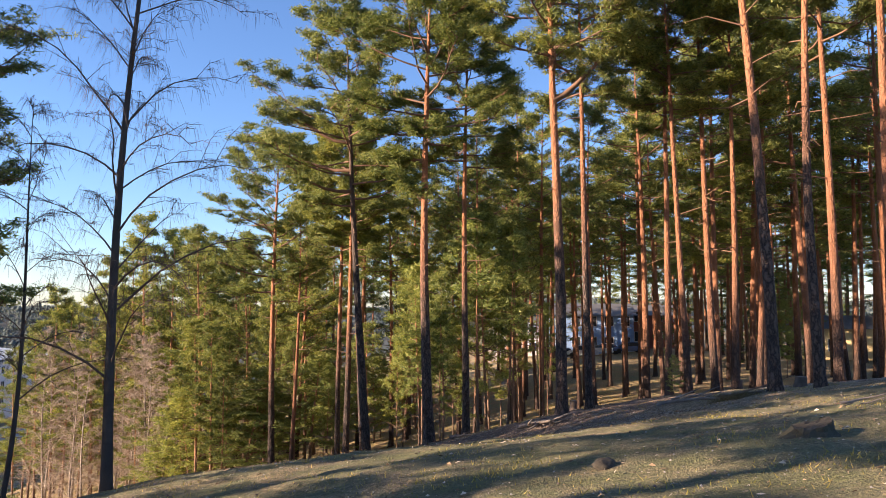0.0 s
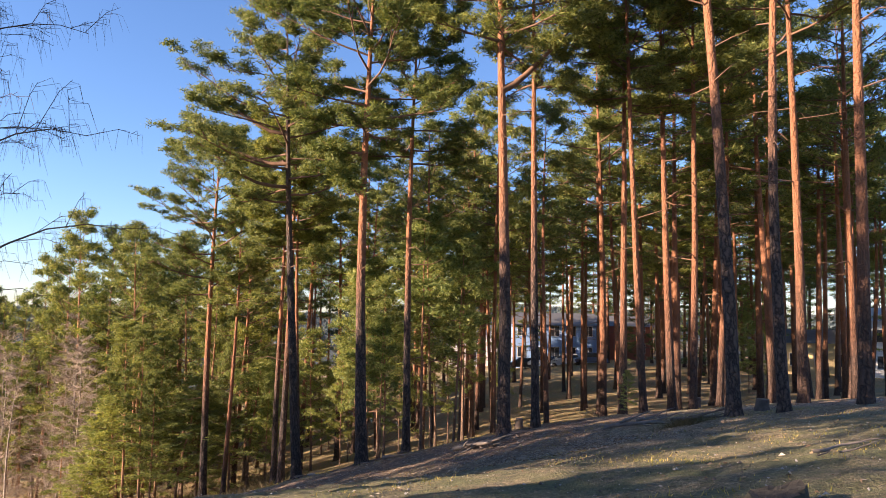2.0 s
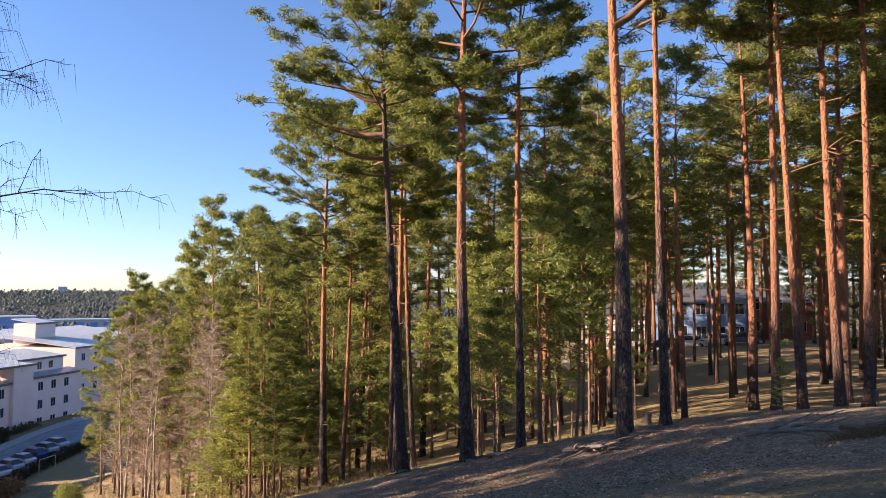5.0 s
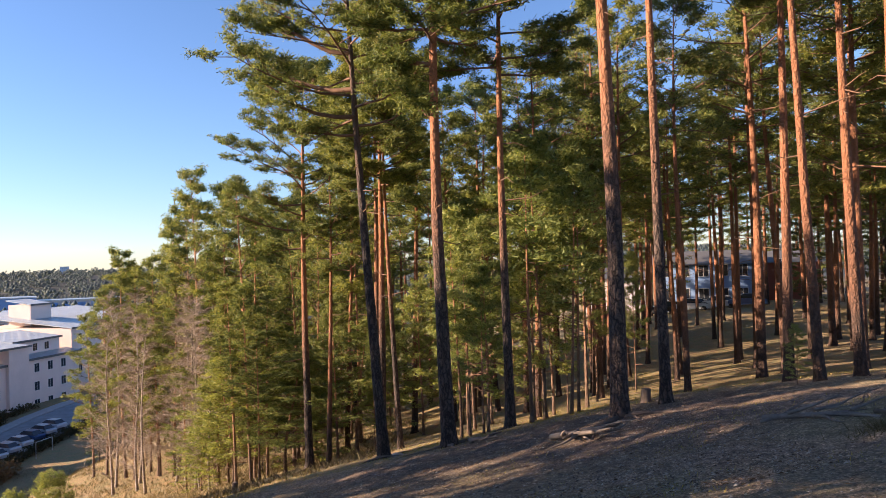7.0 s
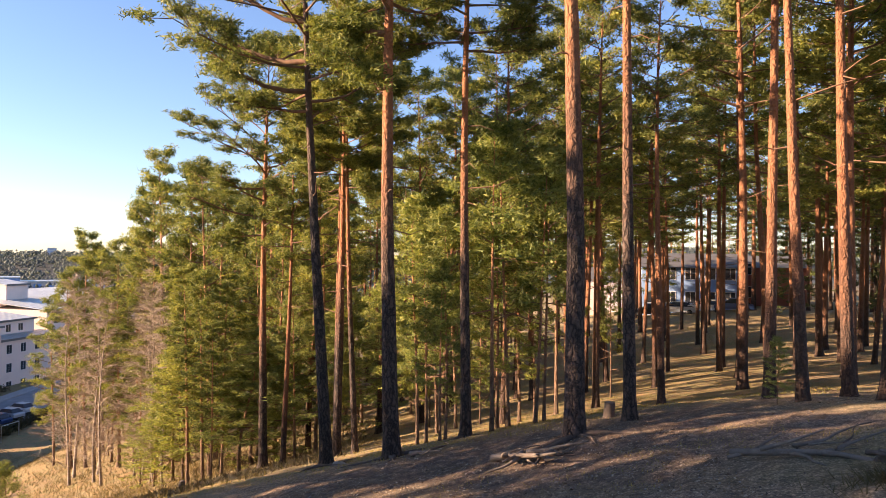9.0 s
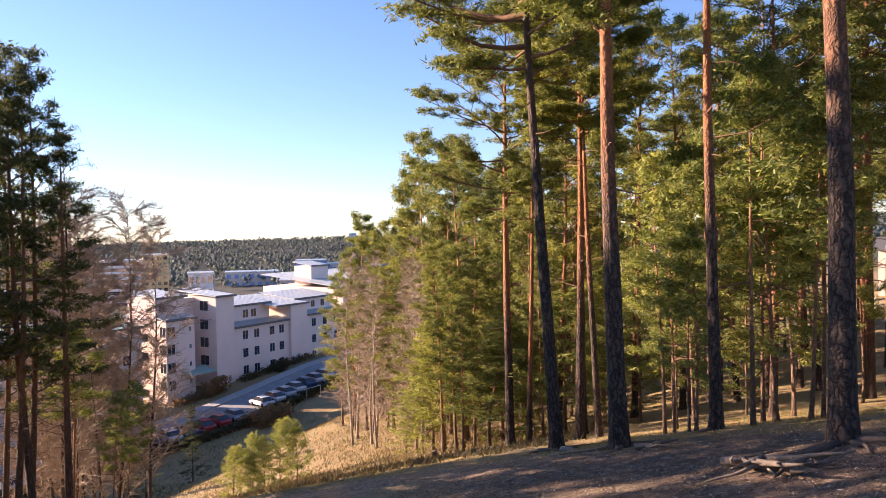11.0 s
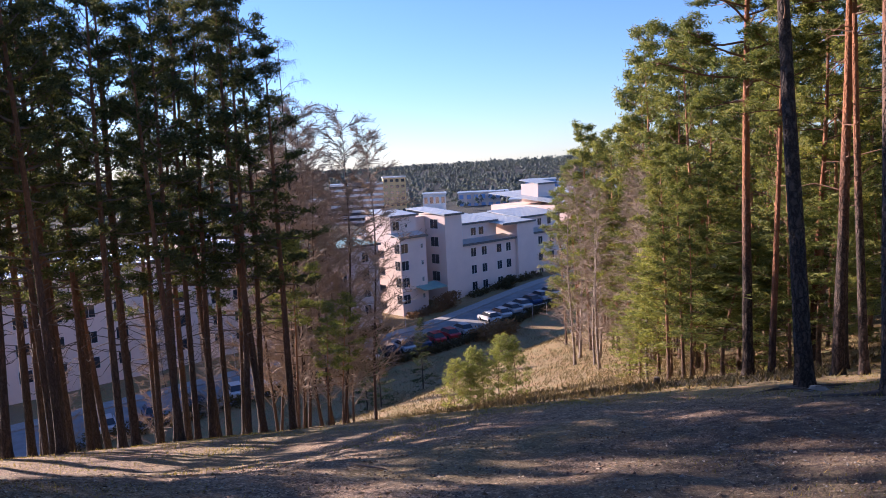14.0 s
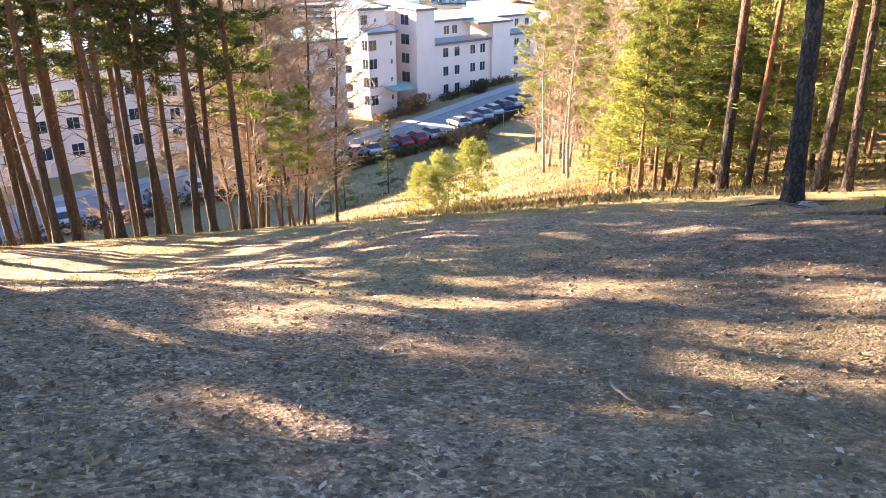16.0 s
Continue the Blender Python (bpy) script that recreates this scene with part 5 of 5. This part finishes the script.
for z in (-16.0, -19.1, -22.1):
    for y in (104.3, 107.0, 110.9, 113.4):
        window(b1, F, y, z, 1.3, 1.6)
for y in (103.6, 107.0, 109.0):
    window(b1, F - 2.6, y, -12.6, 1.3, 1.5)
# second tower and the wings beyond
t2 = block("stair_tower", "blank pink plastered stair tower beside the long wing")
walls(t2, F - 9, F + 0.6, 115.4, 120.0, -10.9)
slab_roof(t2, F - 12, F + 0.6, 111.5, 120.0, -10.9, 1.2)
c1 = block("apartment_building", "farther pink plastered wing of flats with small windows")
walls(c1, F - 11, F, 120.0, 134.0, -13.4)
walls(c1, F - 11, F - 2.6, 120.0, 132.0, -10.4, z0=-13.4)
slab_roof(c1, F - 2.6, F, 120.0, 134.0, -13.4, 0.5)
slab_roof(c1, F - 11, F - 2.6, 120.0, 132.0, -10.4, 1.0)
for z in (-15.8, -19.0, -22.1):
    for y in (122.6, 126.0, 129.5):
        window(c1, F, y, z, 1.3, 1.6)
for y in (122.5, 125.5, 128.5):
    window(c1, F - 2.6, y, -12.4, 1.2, 1.4)
d1 = block("apartment_building", "far block of flats with a bright low metal roof")
walls(d1, F - 26, F - 3, 136.0, 170.0, -9.3)
slab_roof(d1, F - 26, F - 3, 136.0, 170.0, -9.3, 2.6)
walls(d1, F - 20, F - 15, 140.0, 146.0, -4.8, z0=-9.0)
slab_roof(d1, F - 20, F - 15, 140.0, 146.0, -4.8, 0.8)
for z in (-12.0, -15.0, -18.0):
    for i in range(8):
        window(d1, F - 3, 138.5 + i * 4, z, 1.2, 1.5)
# the block before, seen between the trees
e1 = block("apartment_building", "pink plastered block of flats behind the bare trees")
walls(e1, -106, -90.5, 55.5, 61.8, -9.0)
slab_roof(e1, -106, -90.5, 55.5, 61.8, -9.0, 1.0)
for z in (-13.8, -16.8, -19.8, -22.4):
    for i in range(2):
        window(e1, -90.5, 57.0 + i * 3.2, z, 1.4, 1.5)
e2 = block("apartment_building", "pink plastered block of flats seen between pine trunks")
walls(e2, -104, -90.0, 16.0, 54.0, -10.0)
slab_roof(e2, -104, -90.0, 16.0, 54.0, -10.0, 1.0)
for z in (-12.6, -15.8, -19.0, -22.2):
    for i in range(9):
        window(e2, -90.0, 22.0 + i * 3.7, z, 1.5, 1.5)


# ---- farther buildings ----
def far_block(az, dist, wide, deep, z0, z1, turn, label, mat, floors, per, flat=True, band=None):
    """A building out in the valley. It stands at a heading (degrees to the left of +y) and a distance from the path."""
    cx, cy = 4.0 - math.sin(radians(az)) * dist, 12.0 + math.cos(radians(az)) * dist
    t = thing("office_building", label, "building", "far buildings", at=Matrix.Translation((cx, cy, 0)) @ Matrix.Rotation(radians(turn), 4, "Z"))
    s = Shape()
    s.box(-wide / 2, wide / 2, -deep / 2, deep / 2, z0, z1)
    part("wall", s, mat, t, smooth=False)
    s = Shape()
    s.box(-wide / 2 - 0.3, wide / 2 + 0.3, -deep / 2 - 0.3, deep / 2 + 0.3, z1, z1 + 0.5)
    part("roof", s, M_ROOF, t, smooth=False)
    st = (z1 - max(z0, VALLEY)) / floors
    for f in range(floors):
        z = z1 - (f + 1) * st + st * 0.3
        if band:
            s = Shape()
            s.box(-wide / 2 - 0.12, wide / 2 + 0.12, -deep / 2 - 0.12, -deep / 2 + 0.3, z, z + st * 0.55)
            part("window_band", s, M_GLASS, t, smooth=False)
        else:
            for k in range(per):
                u = -wide / 2 + (k + 0.5) * wide / per
                s = Shape()
                s.box(u - wide / per * 0.28, u + wide / per * 0.28, -deep / 2 - 0.06, -deep / 2 + 0.1, z, z + st * 0.5)
                # past 350 m panes are plain blue: haze is put into their colour
                part("window", s, M_WALL_BLUE if dist > 350 else M_GLASS, t, smooth=False)
    return t


far_block(54.0, 300, 24, 14, VALLEY - 2, -5.6, 54, "tall far office block with blue window bands", M_WALL_WHITE, 8, 1, band=True)
far_block(51.4, 300, 9, 14, VALLEY - 2, -3.6, 54, "tall pale far office block with a flat roof", M_WALL_YELLOW, 8, 4)
far_block(48.2, 260, 8, 10, VALLEY - 2, -9.6, 48, "small pale building with a flat roof", M_WALL_WHITE, 3, 4)
far_block(40.0, 420, 17, 20, VALLEY - 2, -10.5, 40, "far white hall with a bluish roof", M_WALL_BLUE, 3, 8)
far_block(36.8, 900, 9, 9, -14, 8, 37, "pale far tower block on the horizon", M_WALL_WHITE, 8, 5)
for az, dist, wide, top in ((37.5, 330, 40, -13.5), (39.5, 300, 30, -15.0), (36.0, 420, 44, -12.5), (44.5, 380, 26, -14.5), (58.0, 340, 30, -13.0), (62.0, 240, 34, -12.5), (35.5, 240, 26, -16.0)):
    far_block(az, dist, wide, 16, VALLEY - 2, top, az, "low far hall with a pale flat roof", M_WALL_GREY, 2, 7)


# ---- houses beyond the wood, seen between the trunks ----
def house(x, y, wide, deep, tall, turn, wall, roof_mat, label, floors, per):
    z = z_at(x, y)
    t = thing("house", label, "house", "houses beyond the wood", at=Matrix.Translation((x, y, z)) @ Matrix.Rotation(radians(turn), 4, "Z"))
    s = Shape()
    s.box(-wide / 2, wide / 2, -deep / 2, deep / 2, -1.5, tall)
    part("wall", s, wall, t, smooth=False)
    s = Shape()
    s.prism([(-deep / 2 - 0.5, tall), (deep / 2 + 0.5, tall), (0, tall + deep * 0.18)], -wide / 2 - 0.4, wide / 2 + 0.4)
    part("roof", s, roof_mat, t, smooth=False)
    for f in range(floors):
        for k in range(per):
            u = -wide / 2 + (k + 0.5) * wide / per
            window(t, u, -deep / 2, 0.9 + f * 2.8, 1.2, 1.4, (0, -1))


house(20.8, 103, 11, 9, 5.2, -6, M_WALL_BLUE, M_TRIM, "blue and white two-storey house beyond the wood", 2, 5)
house(31.0, 106, 8, 8, 4.6, -10, M_WALL_RED, M_TRIM, "red wooden house beyond the wood", 2, 3)
house(11.0, 112, 8, 8, 4.6, -4, M_WALL_GREY, M_TRIM, "pale grey house beyond the wood", 2, 3)
house(46.0, 84, 10, 8, 3.4, -20, M_WALL_YELLOW, M_TRIM, "yellow wooden house beyond the wood", 1, 4)
house(54.0, 80, 10, 8, 6.0, -28, M_WALL_WHITE, M_ROOF, "pale house beyond the wood", 2, 4)
for x, y, c in ((15.6, 96.5, "black"), (18.4, 96.2, "silver"), (21.4, 96.0, "white"), (24.4, 95.5, "blue")):
    park(c, x, y, 84, z_at(x, y))

# ---- woods on the far hills ----
fr = np.random.default_rng(17)
n = 14000
az = np.radians(fr.uniform(-60, 120, n))
rr_ = np.sqrt(fr.uniform(340 ** 2, 1150 ** 2, n))
wx_, wy_ = -np.sin(az) * rr_, np.cos(az) * rr_
wz_ = height(wx_, wy_, False)
keep = (wz_ > VALLEY + 1.5) | (fr.random(n) < 0.2)
wx_, wy_, wz_ = wx_[keep], wy_[keep], wz_[keep]
k = len(wx_)
tall_ = fr.uniform(6, 10, k)
# each crown is seven small, uneven masses of foliage
oct_v = np.array([(1, 0, 0), (0.3, 0.95, 0), (-0.8, 0.6, 0), (-0.8, -0.6, 0), (0.3, -0.95, 0), (0, 0, 1.0), (0, 0, -0.8)])
oct_f = np.array([(i, (i + 1) % 5, 5) for i in range(5)] + [(1, 0, 6), (3, 2, 6)])
wide_ = np.repeat(tall_, 7) * fr.uniform(0.09, 0.18, k * 7)
base_ = np.repeat(np.stack([wx_, wy_, wz_ + tall_ * 0.45], -1), 7, 0) + fr.normal(0, 1, (k * 7, 3)) * np.repeat(tall_, 7)[:, None] * (0.24, 0.24, 0.16)
vv = oct_v[None] * fr.uniform(0.7, 1.25, (k * 7, 7, 3)) * np.stack([wide_, wide_, wide_ * 1.3], -1)[:, None] + base_[:, None]
ff = (oct_f[None] + 7 * np.arange(k * 7)[:, None, None]).reshape(-1, 3)
solo("far_woods", triangles("far_woods", vv.reshape(-1, 3), ff), M_HAZY_WOOD, "dark mixed woods on the far hills", "woods", kind="stuff")
# near valley trees along the street and between the blocks
for i, (x, y, s) in enumerate(((-62, 30, 0.9), (-60, 42, 0.8), (-56, 22, 1.0), (-52, 34, 0.9), (-83, 62, 0.7), (-82, 46, 0.8))):
    copy_thing(grove[i % 2], stand(x, y, 40 * i, 2, 50 * i, s))
